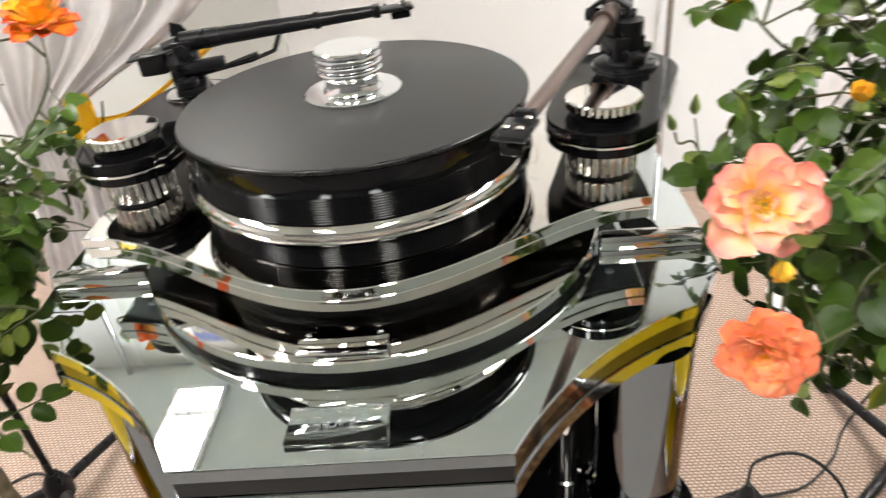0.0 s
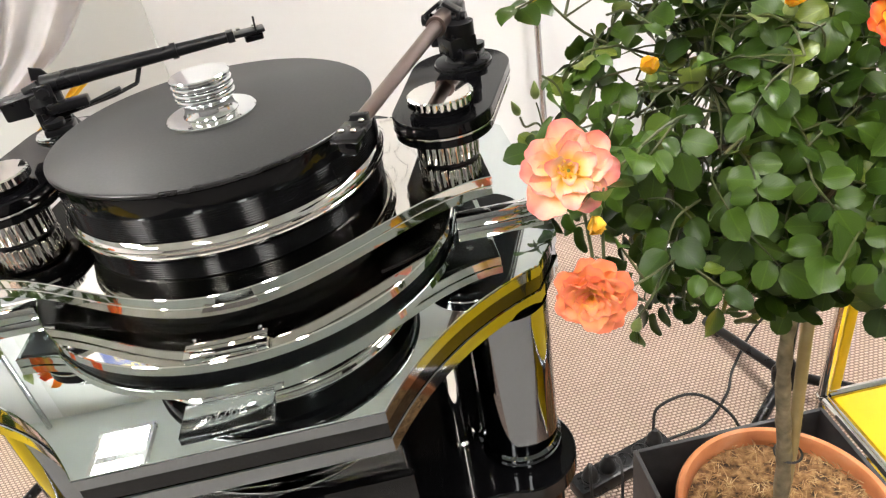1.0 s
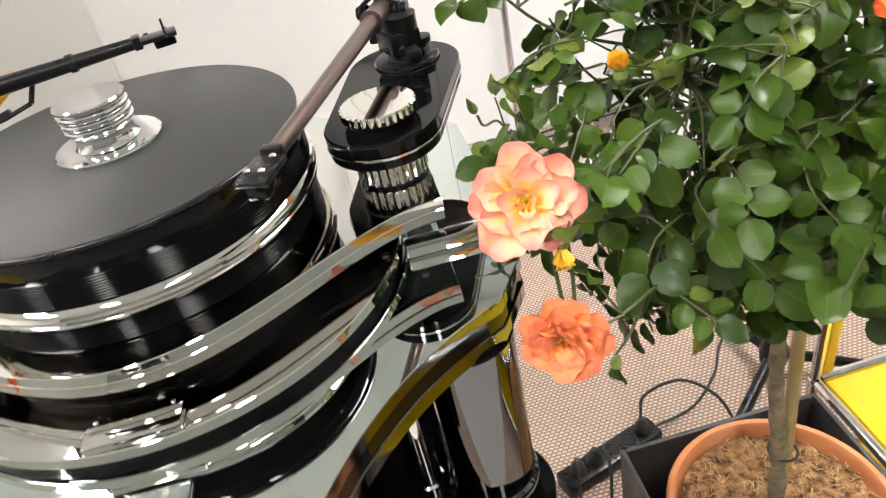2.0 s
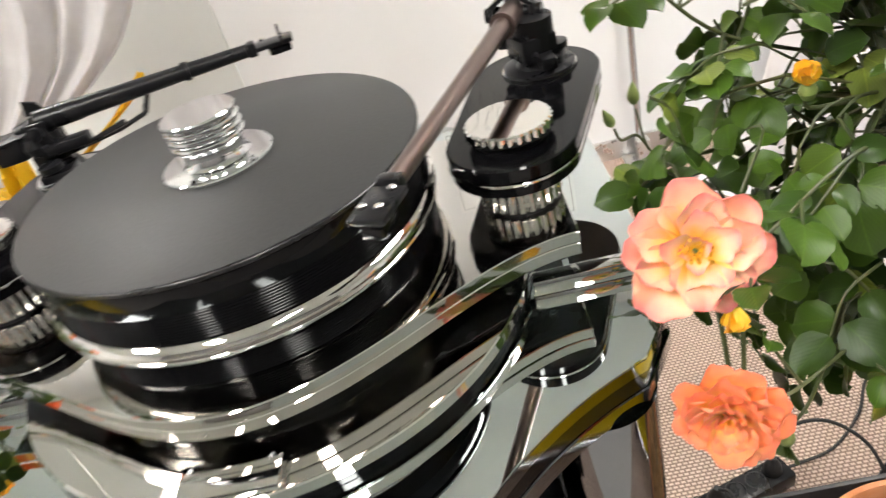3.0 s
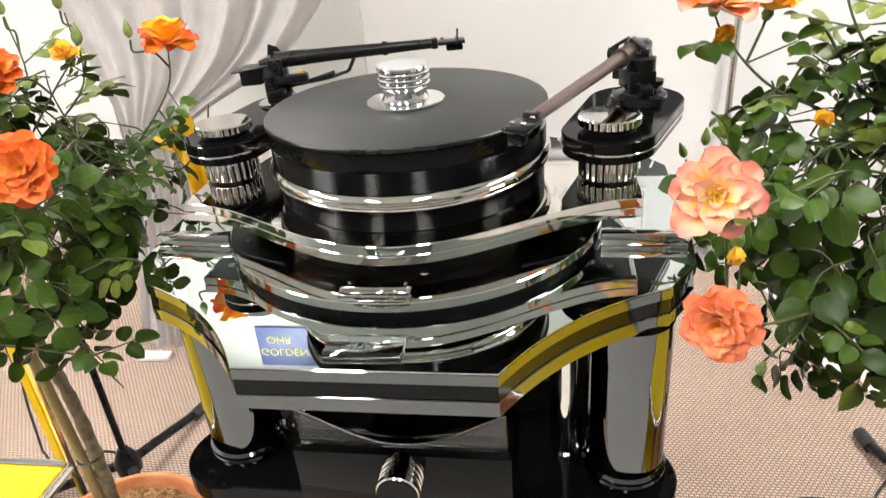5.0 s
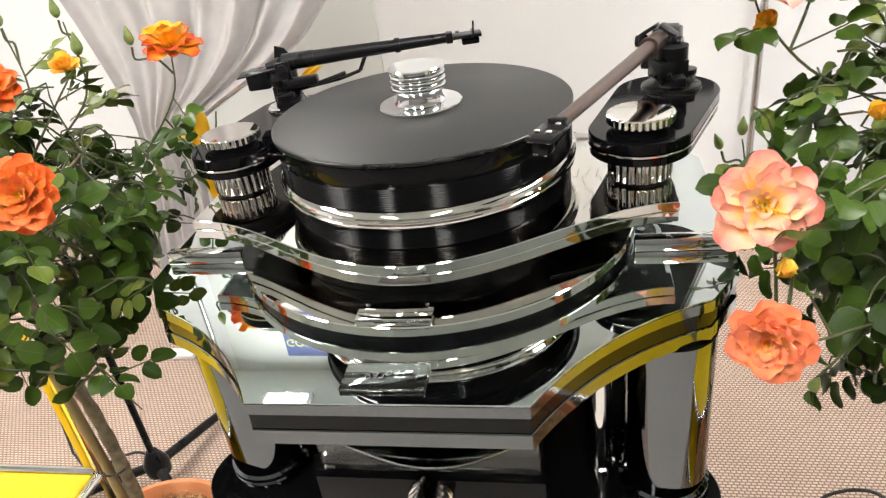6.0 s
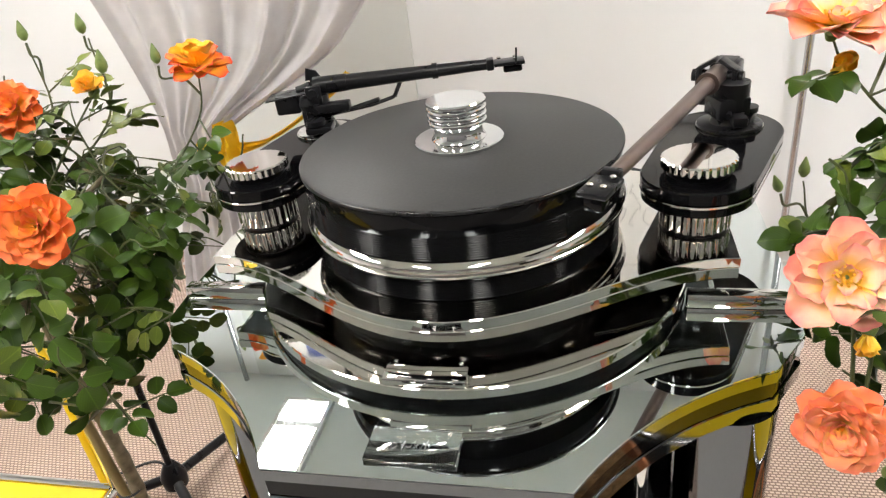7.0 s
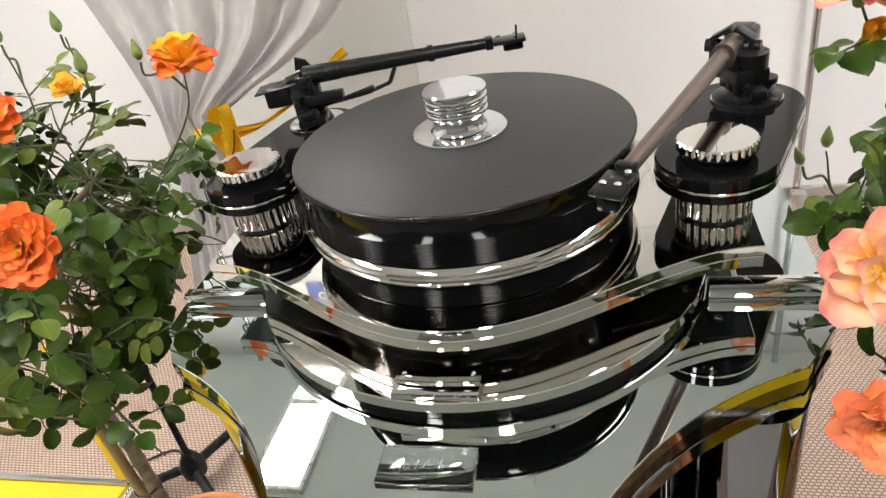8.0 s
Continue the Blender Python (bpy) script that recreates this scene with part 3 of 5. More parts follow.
part("body", lathe(prof, 96), weightchrome, puck)


def axes(a, b):
    """A frame whose x runs from a to b, z roughly up, at a."""
    x = (Vector(b) - Vector(a)).normalized()
    y = Vector((0, 0, 1)).cross(x).normalized()
    z = x.cross(y)
    return Matrix((( x.x, y.x, z.x, a[0]), (x.y, y.y, z.y, a[1]), (x.z, y.z, z.z, a[2]), (0, 0, 0, 1)))


def tonearm(pivot, tip, base, tube, label, lift=True):
    """Arm from its bearing to the headshell's front; base is the foot on the board."""
    arm = part("tonearm", lathe([(0, 0), (0.030, 0), (0.0308, 0.0008), (0.0308, 0.0032), (0.029, 0.0040), (0, 0.0040)], 64, (base[0], base[1], 0.1079)), weightchrome if lift else satin, deck, label)
    m = axes(pivot, tip)
    s = 1 if lift else -1       # the side on which the lift stands
    length = (Vector(tip) - Vector(pivot)).length
    part("base_ring", lathe([(0.0309, 0.0), (0.0318, 0.0), (0.0318, 0.0014), (0.0309, 0.0014)], 64, (base[0], base[1], 0.1080)), chrome, arm)
    part("column", join(lathe([(0, 0), (0.019, 0), (0.017, 0.004), (0.0125 if lift else 0.0165, 0.014), (0.0115 if lift else 0.0165, 0.040), (0, 0.040)], 32, (base[0], base[1], 0.1122)),
                        moved(box(-0.020, 0.012, -0.016, 0.016, 0.0, 0.020, 0.002), Matrix.Translation((base[0], base[1], 0.119)) @ pose(0, 0, 0, 0, 0, 20))), satin, arm)
    part("arm_tube", moved(pipe([(0.028, 0, 0), (length - 0.040, 0, 0)], [0.0092 if lift else 0.0075, 0.0058], 24), m), tube, arm)
    part("tube_collar", moved(join(pipe([(-0.004, 0, 0), (0.030, 0, 0)], [0.0100, 0.0098], 24), pipe([(0.030, 0, 0), (0.034, 0, 0)], [0.0098 if lift else 0.0110, 0.0095 if lift else 0.0110], 24)), m), tube, arm)
    if lift:
        fin = slab([(-0.016, 0.004), (0.004, 0.004), (-0.002, 0.014), (-0.013, 0.018)], -0.0015, 0.0015, 0.0004)
        yoke = join(moved(fin, pose(0, 0.013, 0, 90, 0, 0)), box(-0.012, 0.006, -0.0185, -0.0145, -0.026, 0.004, 0.0015), box(-0.012, 0.006, 0.0145, 0.0185, -0.026, 0.004, 0.0015),
                    pipe([(-0.003, -0.0235, -0.004), (-0.003, 0.0235, -0.004)], 0.0060, 16), lathe([(0, -0.011), (0.008, -0.008), (0.011, 0), (0.008, 0.008), (0, 0.011)], 20, (-0.012, -0.012, -0.016)),
                    box(-0.016, 0.012, -0.0165, 0.0165, -0.034, -0.024, 0.002), box(-0.006, 0.036, -0.026, -0.010, -0.026, -0.016, 0.002))
    else:
        yoke = join(box(-0.011, 0.006, -0.0195, -0.0150, -0.020, 0.006, 0.0015), box(-0.011, 0.006, 0.0150, 0.0195, -0.020, 0.006, 0.0015),
                    moved(box(-0.010, 0.005, -0.0105, 0.0105, 0, 0.0040, 0.001), pose(0, -0.0095, 0.0085, 32, 0, 0)),
                    moved(box(-0.010, 0.005, -0.0105, 0.0105, 0, 0.0040, 0.001), pose(0, 0.0095, 0.0085, -32, 0, 0)),
                    pipe([(-0.003, -0.0245, -0.002), (-0.003, 0.0245, -0.002)], 0.0062, 16), box(-0.013, 0.007, -0.0165, 0.0165, -0.030, -0.0195, 0.002))
    part("bearing_yoke", moved(yoke, m), satin, arm)
    drop = 0.010 if lift else 0.0
    part("counterweight", moved(join(box(-0.050, -0.022, -0.014, 0.014, -0.016 - drop, 0.006 - drop, 0.003), pipe([(-0.024, 0, -0.004), (-0.008, 0, 0)], 0.006, 16)), m), satin, arm, "black counterweight block")
    part("scale_plate", moved(box(-0.060 if lift else -0.046, -0.012, -0.016 if lift else -0.010, 0.016 if lift else 0.010, 0.0064 - drop, 0.0082 - drop, 0.0006), m @ pose(0, 0, 0, 0, -5 if lift else 0, 0)), satin, arm)
    if lift:
        part("tube_clip", moved(pipe([(length * 0.56, 0, 0), (length * 0.56 + 0.006, 0, 0)], [0.0088, 0.0086], 20), m), satin, arm)
    shell = part("headshell", moved(join(box(length - 0.042, length - 0.034, -0.007, 0.007, -0.006, 0.006, 0.001), box(length - 0.034, length, -0.011, 0.011, -0.002, 0.002, 0.001)), m), satin, arm)
    part("cartridge", moved(join(box(length - 0.024, length - 0.003, -0.007, 0.007, -0.0105 if lift else -0.0135, -0.0024, 0.002)), m), acryl, shell)
    if lift:
        part("finger_lift", moved(pipe(smooth_line([(length - 0.010, -0.009, 0.001), (length - 0.010, -0.014, 0.003), (length - 0.009, -0.016, 0.018)]), 0.0011, 8), m), satin, shell)
    for bx, by in ((0.010, 0.005), (0.010, -0.005), (0.028, 0.005)):
        part("bolt", moved(lathe([(0, 0.0032), (0.0022, 0.0032), (0.0024, 0.0036), (0.0024, 0.0050), (0.0018, 0.0055), (0, 0.0055)], 16), m @ Matrix.Translation((length - bx, by, 0))), chrome, shell)
    # arm rest and lift
    part("arm_rest", moved(join(pipe([(0.012, -0.016 * s, -0.030), (0.060, -0.012 * s, -0.026), (0.085, -0.004 * s, -0.022)], 0.0022, 8),
                                pipe([(0.085, -0.004 * s, -0.022), (0.094, 0.0, -0.006)], 0.0024, 8)) if lift else
                           moved(box(-0.006, 0.030, -0.007, 0.007, -0.006, 0.004, 0.002), pose(0.008, 0.022, -0.034, 0, 0, 24)), m), satin, arm)
    part("lift_knob", moved(lathe([(0, 0), (0.010, 0), (0.011, 0.001), (0.011, 0.006), (0, 0.007)], 32, (-0.004, -0.030 * s, -0.036)), m), satin, arm)
    part("lift_bracket", moved(box(-0.016, 0.014, min(-0.038 * s, -0.010 * s), max(-0.038 * s, -0.010 * s), -0.045, -0.037, 0.002), m), satin, arm)
    part("lift_lever", moved(pipe([(0.02, -0.02 * s, -0.028), (0.07 if lift else 0.034, -0.022 * s, -0.018 if lift else -0.030)], [0.0016, 0.0030], 8), m), satin, arm)
    return arm


tonearm((0.241, 0.118, 0.155), (0.122, -0.168, 0.159), (0.254, 0.104), armtube, "tonearm with a brown metal tube", False)
tonearm((-0.184, 0.128, 0.163), (0.046, 0.170, 0.168), (-0.188, 0.131), satin, "black tonearm held above the record mat")

# ------------------------------------------------------------------ rose trees
def leaflet(width, length, fold, curl, seed):
    """A rounded oval leaflet with a fold at its midrib, along +y, facing +z."""
    rows, cols = 9, (-1.0, -0.55, 0.0, 0.55, 1.0)
    verts, uvs, faces = [], [], []
    for i in range(rows + 1):
        t = i / rows
        w = width / 2 * max(0.03, math.sin(math.pi * t ** 0.88)) ** 0.50 * (1 - 0.06 * t)
        w = w if 0 < t < 1 else 0.06 * width * (1 - t * 0.6)
        for c in cols:
            rim = 1 + (0.035 if i % 2 else -0.02) * (abs(c) == 1)
            wave = 0.05 * length * math.sin(6 * t + 2.2 * seed) * c * abs(c)
            verts.append((c * w * rim, t * length, fold * abs(c) * w - curl * t * t * length + wave))
            uvs.append((c * w / width * 2, t))
    k = len(cols)
    for i in range(rows):
        for j in range(k - 1):
            faces.append((i * k + j, i * k + j + 1, (i + 1) * k + j + 1, (i + 1) * k + j))
    return verts, uvs, faces


LEAVES = [leaflet(0.030, 0.036, 0.22, 0.10, 1), leaflet(0.034, 0.039, 0.10, 0.20, 2), leaflet(0.027, 0.034, 0.34, 0.06, 3), leaflet(0.035, 0.039, 0.16, 0.30, 4), leaflet(0.026, 0.034, 0.45, 0.24, 5)]


def mesh_from(name, verts, uvs, faces, material):
    me = bpy.data.meshes.new(name)
    me.from_pydata(verts, [], faces)
    layer = me.uv_layers.new(name="UVMap")
    index = np.empty(len(me.loops), dtype=np.int32)
    me.loops.foreach_get("vertex_index", index)
    layer.data.foreach_set("uv", np.asarray(uvs, dtype=np.float32)[index].ravel())
    me.polygons.foreach_set("use_smooth", [True] * len(me.polygons))
    me.materials.append(material)
    me.update()
    return me


LEAF_MESH = [mesh_from("leaf", *l, leafmat) for l in LEAVES]
PALE_MESH = [mesh_from("leaf", *l, leafpale) for l in LEAVES[:2]]


def aim(place, forward, up, size=1.0):
    """A pose with y along forward and z near up."""
    y = Vector(forward).normalized()
    x = y.cross(Vector(up))
    if x.length < 1e-4:
        x = y.orthogonal()
    x.normalize()
    z = x.cross(y)
    return Matrix(((x.x * size, y.x * size, z.x * size, place[0]), (x.y * size, y.y * size, z.y * size, place[1]),
                   (x.z * size, y.z * size, z.z * size, place[2]), (0, 0, 0, 1)))


def spray(r, tip, out, n, size, face=None):
    """Poses of the leaflets of one compound leaf whose stalk ends at tip; face is where the upper sides look."""
    out = Vector(out).normalized()
    up = Vector((r.uniform(-0.5, 0.5), r.uniform(-0.5, 0.5), 1.0)) + 0.9 * out if face is None else Vector(face) + Vector((r.uniform(-1, 1), r.uniform(-1, 1), r.uniform(-1, 1))) * 0.45
    side = out.cross(up).normalized()
    up = side.cross(out)
    got = [aim(tip, out + 0.2 * r.uniform(-1, 1) * side, up, size)]
    for k in range((n - 1) // 2):
        at = Vector(tip) - out * (0.012 + 0.026 * k) * size
        for s in (1, -1):
            got.append(aim(at + side * s * 0.003, side * s + out * r.uniform(0.15, 0.7) - up * r.uniform(0.0, 0.3), up + Vector((r.uniform(-.3, .3), r.uniform(-.3, .3), 0)), size * r.uniform(0.75, 0.98)))
    return got, Vector(tip) - out * 0.06 * size


def petal(width, length, cup, curl, seed):
    verts, uvs, faces = [], [], []
    rows, cols = 7, 8
    for i in range(rows + 1):
        t = i / rows
        w = width / 2 * (0.25 + 0.75 * math.sin(math.pi * min(t * 0.62, 1))) * (1 - 0.28 * max(0, t - 0.75) / 0.25)
        for j in range(cols + 1):
            c = 2 * j / cols - 1
            ang = cup * (1 - 0.4 * t) * c
            notch = 0.05 * length * (1 - abs(c)) * (t > 0.99)
            ruffle = 0.050 * length * t * t * math.sin(4.2 * c + seed) + 0.022 * length * t * t * math.sin(8.5 * c + 2 * seed)
            y = t * length * (1 - 0.10 * c * c - 0.16 * t * t * c ** 4) - notch
            z = w * abs(c) * math.sin(abs(ang)) + curl * length * (t ** 2) * (1 if t < 0.8 else 1 - (t - 0.8) * 2.2) + ruffle
            verts.append((c * w * math.cos(ang), y, z))
            uvs.append((c * 0.5 + 0.5, t))
    for i in range(rows):
        for j in range(cols):
            a = i * (cols + 1) + j
            faces.append((a, a + 1, a + cols + 2, a + cols + 1))
    return verts, uvs, faces


def bloom(tree, place, facing, radius, material, layers, seed, label, heart=None):
    """A rose: rings of petals, the outer flat, the inner cupped. place is in the tree's own frame."""
    r = random.Random(seed)
    root = new("bloom", mesh_of("calyx", lathe([(0, -0.010), (0.004, -0.010), (0.006, -0.004), (0.004, 0.002), (0, 0.003)], 12), budgreen))
    root.parent = tree
    tagged(root, label)
    root.matrix_local = aim(place, Vector(facing).orthogonal(), facing)
    shapes = [mesh_from("petal", *petal(0.9, 1.0, 0.55, 0.12, seed + k), material) for k in range(3)]
    hearts = [mesh_from("petal", *petal(0.9, 1.0, 0.55, 0.12, seed + k), heart) for k in range(3)] if heart else None
    for li, (count, tilt, size, lift) in enumerate(layers):
        for k in range(count):
            a = 2 * math.pi * (k + 0.5 * (li % 2) + r.uniform(-0.12, 0.12)) / count
            ob = new("petal", (hearts if heart and li >= 2 else shapes)[(k + li) % 3])
            ob.parent = root
            s = radius * size * r.uniform(0.84, 1.12)
            ob.matrix_local = Matrix.Rotation(a, 4, "Z") @ pose(0, 0.04 * radius, lift * radius, tilt + r.uniform(-9, 9), r.uniform(-13, 13), r.uniform(-8, 8)) @ Matrix.Diagonal((s, s, s, 1))
    grains = bmesh.new()
    for k in range(26):
        a, q = r.uniform(0, 6.28), radius * 0.16 * math.sqrt(r.random())
        foot = Vector((q * math.cos(a), q * math.sin(a), 0.10 * radius))
        pipe([foot, foot + Vector((q * math.cos(a) * 0.5, q * math.sin(a) * 0.5, radius * r.uniform(0.10, 0.2)))], [0.0005, 0.0011], 5, grains)
    st = new("flower_heart", mesh_of("flower_heart", grains, stamen))
    st.parent = root
    return root


OPEN = [(6, 8, 1.06, 0.0), (6, 18, 0.94, 0.04), (5, 30, 0.66, 0.07), (4, 48, 0.34, 0.08)]
DOUBLE = [(9, 2, 1.0, -0.02), (9, 15, 0.93, 0.05), (8, 28, 0.82, 0.10), (8, 40, 0.68, 0.14), (6, 52, 0.52, 0.16), (5, 62, 0.36, 0.16)]
FLAME = [(7, -4, 1.0, -0.02), (7, 14, 0.98, 0.03), (6, 42, 0.92, 0.08), (5, 64, 0.75, 0.1)]
CUP = [(6, 28, 1.0, 0.0), (6, 48, 0.95, 0.06), (5, 62, 0.85, 0.1), (5, 75, 0.7, 0.12)]


def bud(bm, place, facing, size):
    """A pointed bud."""
    m = aim(place, Vector(facing).orthogonal(), facing, size)
    return join(bm, moved(lathe([(0, -0.002), (0.0035, 0), (0.0062, 0.005), (0.0060, 0.010), (0.0035, 0.017), (0.001, 0.023), (0, 0.024)], 12), m))


def rose_tree(name, base, label, crown, trunk, stake, shoots, blooms, buds, seed, singles, rest, pale=0.1, fixed=()):
    """A standard rose: crown = (centre, radii) in the world; shoots, blooms and buds are given in the world too."""
    r = random.Random(seed)
    tree = thing(name, base, label, "rose tree", "rose trees in pots")
    o = Vector(base)
    c, rad = Vector(crown[0]) - o, Vector(crown[1])
    tr = [Vector(q) - o for q in trunk]
    line = smooth_line(tr, 6)
    n = len(line)
    part("trunk", pipe(line, [0.0122 - 0.0045 * i / n + 0.0012 * math.sin(i * 2.3) for i in range(n)], 14), bark, tree, "grey woody stem")
    part("stake", pipe([Vector(q) - o for q in stake], 0.0085, 12), cane, tree, "bamboo support stake")
    band = (Vector(trunk[1]) + Vector(stake[1])) / 2 - o
    part("tie", lathe([(0.0190, -0.0025), (0.0215, 0.0), (0.0190, 0.0025), (0.0175, 0.0), (0.0190, -0.0025)], 28, band), rubber, tree, "black tie round stem and stake")
    head = tr[-1]
    twigs = bmesh.new()
    hubs = []
    for k in range(11):
        woody = bmesh.new()
        a = 2 * math.pi * k / 11 + r.uniform(-0.2, 0.2)
        e = c + Vector((rad.x * 0.62 * math.cos(a), rad.y * 0.62 * math.sin(a), rad.z * r.uniform(-0.35, 0.6)))
        mid = head.lerp(e, 0.5) + Vector((0, 0, 0.03))
        ln = smooth_line([head, mid, e], 5)
        pipe(ln, [0.006 - 0.0035 * i / len(ln) for i in range(len(ln))], 8, woody)
        hubs += ln[3:]
        part("limb", woody, bark, tree)
    poses = []

    def twig(a, b, r0=0.0013):
        a, b = Vector(a), Vector(b)
        mid = a.lerp(b, 0.55) + Vector((r.uniform(-1, 1), r.uniform(-1, 1), r.uniform(0, 1.5))) * 0.012
        pipe(smooth_line([a, mid, b], 3), [r0, r0, r0, r0 * 0.8, r0 * 0.8, r0 * 0.6, r0 * 0.5][:7], 5, twigs, False)

    sprays = (singles + rest) // 5
    for k in range(sprays):
        z = r.uniform(-0.95, 1)
        a = r.uniform(0, 2 * math.pi)
        q = math.sqrt(1 - z * z)
        depth = r.random() ** 0.45
        lump = 1 + 0.16 * math.sin(3 * a + seed) * q + 0.12 * math.sin(5 * z + 2 * a)
        d = Vector((q * math.cos(a), q * math.sin(a), z))
        tip = c + Vector((d.x * rad.x, d.y * rad.y, d.z * rad.z)) * (0.45 + 0.58 * depth) * lump
        away = Vector((d.x / rad.x, d.y / rad.y, d.z / rad.z)).normalized()
        out = (0.45 * away + Vector((r.uniform(-1, 1), r.uniform(-1, 1), r.uniform(-1.2, 0.4))) * 0.8).normalized()
        got, root = spray(r, tip, out, 5 if r.random() < 0.7 else 3, r.uniform(0.68, 1.02), away + Vector((0, 0, 0.45)))
        # more pale leaves high in the crown, to paint its lit top
        poses += [(depth, g, z > 0.25 and r.random() < pale) for g in got]
        near = min(hubs, key=lambda h: (h - root).length_squared)
        if (near - root).length < 0.11:
            twig(near, root)
        twig(root, tip, 0.0012)
    stems = []
    for pts, leaves, paler in shoots:
        ln = smooth_line([Vector(q) - o for q in pts], 6)
        pipe(ln, [0.0016 - 0.0007 * i / len(ln) for i in range(len(ln))], 8, twigs)
        stems += ln
        for k in range(leaves):
            at = ln[int((0.08 + 0.68 * (k + 0.5) / leaves) * (len(ln) - 1))]
            out = Vector((r.uniform(-1, 1), r.uniform(-1, 1), r.uniform(-0.3, 0.5))).normalized()
            got, root = spray(r, at + out * 0.050, out, 5 if k % 2 else 3, r.uniform(0.60, 0.85))
            poses += [(2, g, paler) for g in got]
            pipe([at, root, at + out * 0.05], [0.0014, 0.0012, 0.0008], 5, twigs, False)
    for at, forward, up, size in fixed:
        poses.append((3, aim(Vector(at) - o, forward, up, size), False))
    for q in list(blooms) + list(buds):
        at = Vector(q[0]) - o
        foot = at - Vector(q[1]).normalized() * 0.004
        if min((h - at).length for h in stems) > 0.012:
            low = [h for h in stems + hubs if h.z < at.z - 0.035] or hubs
            a = min(low, key=lambda h: (h - at).length_squared)
            b = foot - Vector(q[1]).normalized() * 0.015
            pipe(smooth_line([a, a.lerp(b, 0.55) + Vector((0.004, 0.004, 0.008)), b, foot], 4), 0.0015, 6, twigs)
    tagged(part("twig_work", twigs, green, tree, "thin green twigs"), kind="stuff")
    poses.sort(key=lambda q: -q[0])
    for depth, g, paler in poses[:singles]:
        ob = new("leaf", r.choice(PALE_MESH if paler else LEAF_MESH))
        ob.parent = tree
        ob.matrix_local = g
    V, U, F = [], [], []
    for depth, g, paler in poses[singles:]:
        v, u, f = r.choice(LEAVES)
        k = len(V)
        V += [tuple(g @ Vector(q)) for q in v]
        U += u
        F += [tuple(i + k for i in q) for q in f]
    if V:
        ob = new("foliage", mesh_from("foliage", V, U, F, leafmat))
        ob.parent = tree
        tagged(ob, "dense dark green inner leaves", kind="stuff")
    for place, facing, radius, material, layers, text in blooms:
        bloom(tree, Vector(place) - o, Vector(facing), radius, material, layers, r.randint(1, 999), text, P_YELLOW if material is P_FLAME else None)
    for place, facing, size, material in buds:
        if material is BUDY:
            bloom(tree, Vector(place) - o, Vector(facing), 0.012 * size, P_YELLOW, [(4, 66, 1.5, 0.0), (4, 76, 1.45, 0.1)], r.randint(1, 999), "small yellow bud just opening")
            continue
        part("bud", bud(bmesh.new(), Vector(place) - o, facing, size), material, tree, "closed rosebud")
    return tree


def W(x, y, z):
    """From heights over the mirror top to heights over the floor."""
    return (x, y, z + TOP)


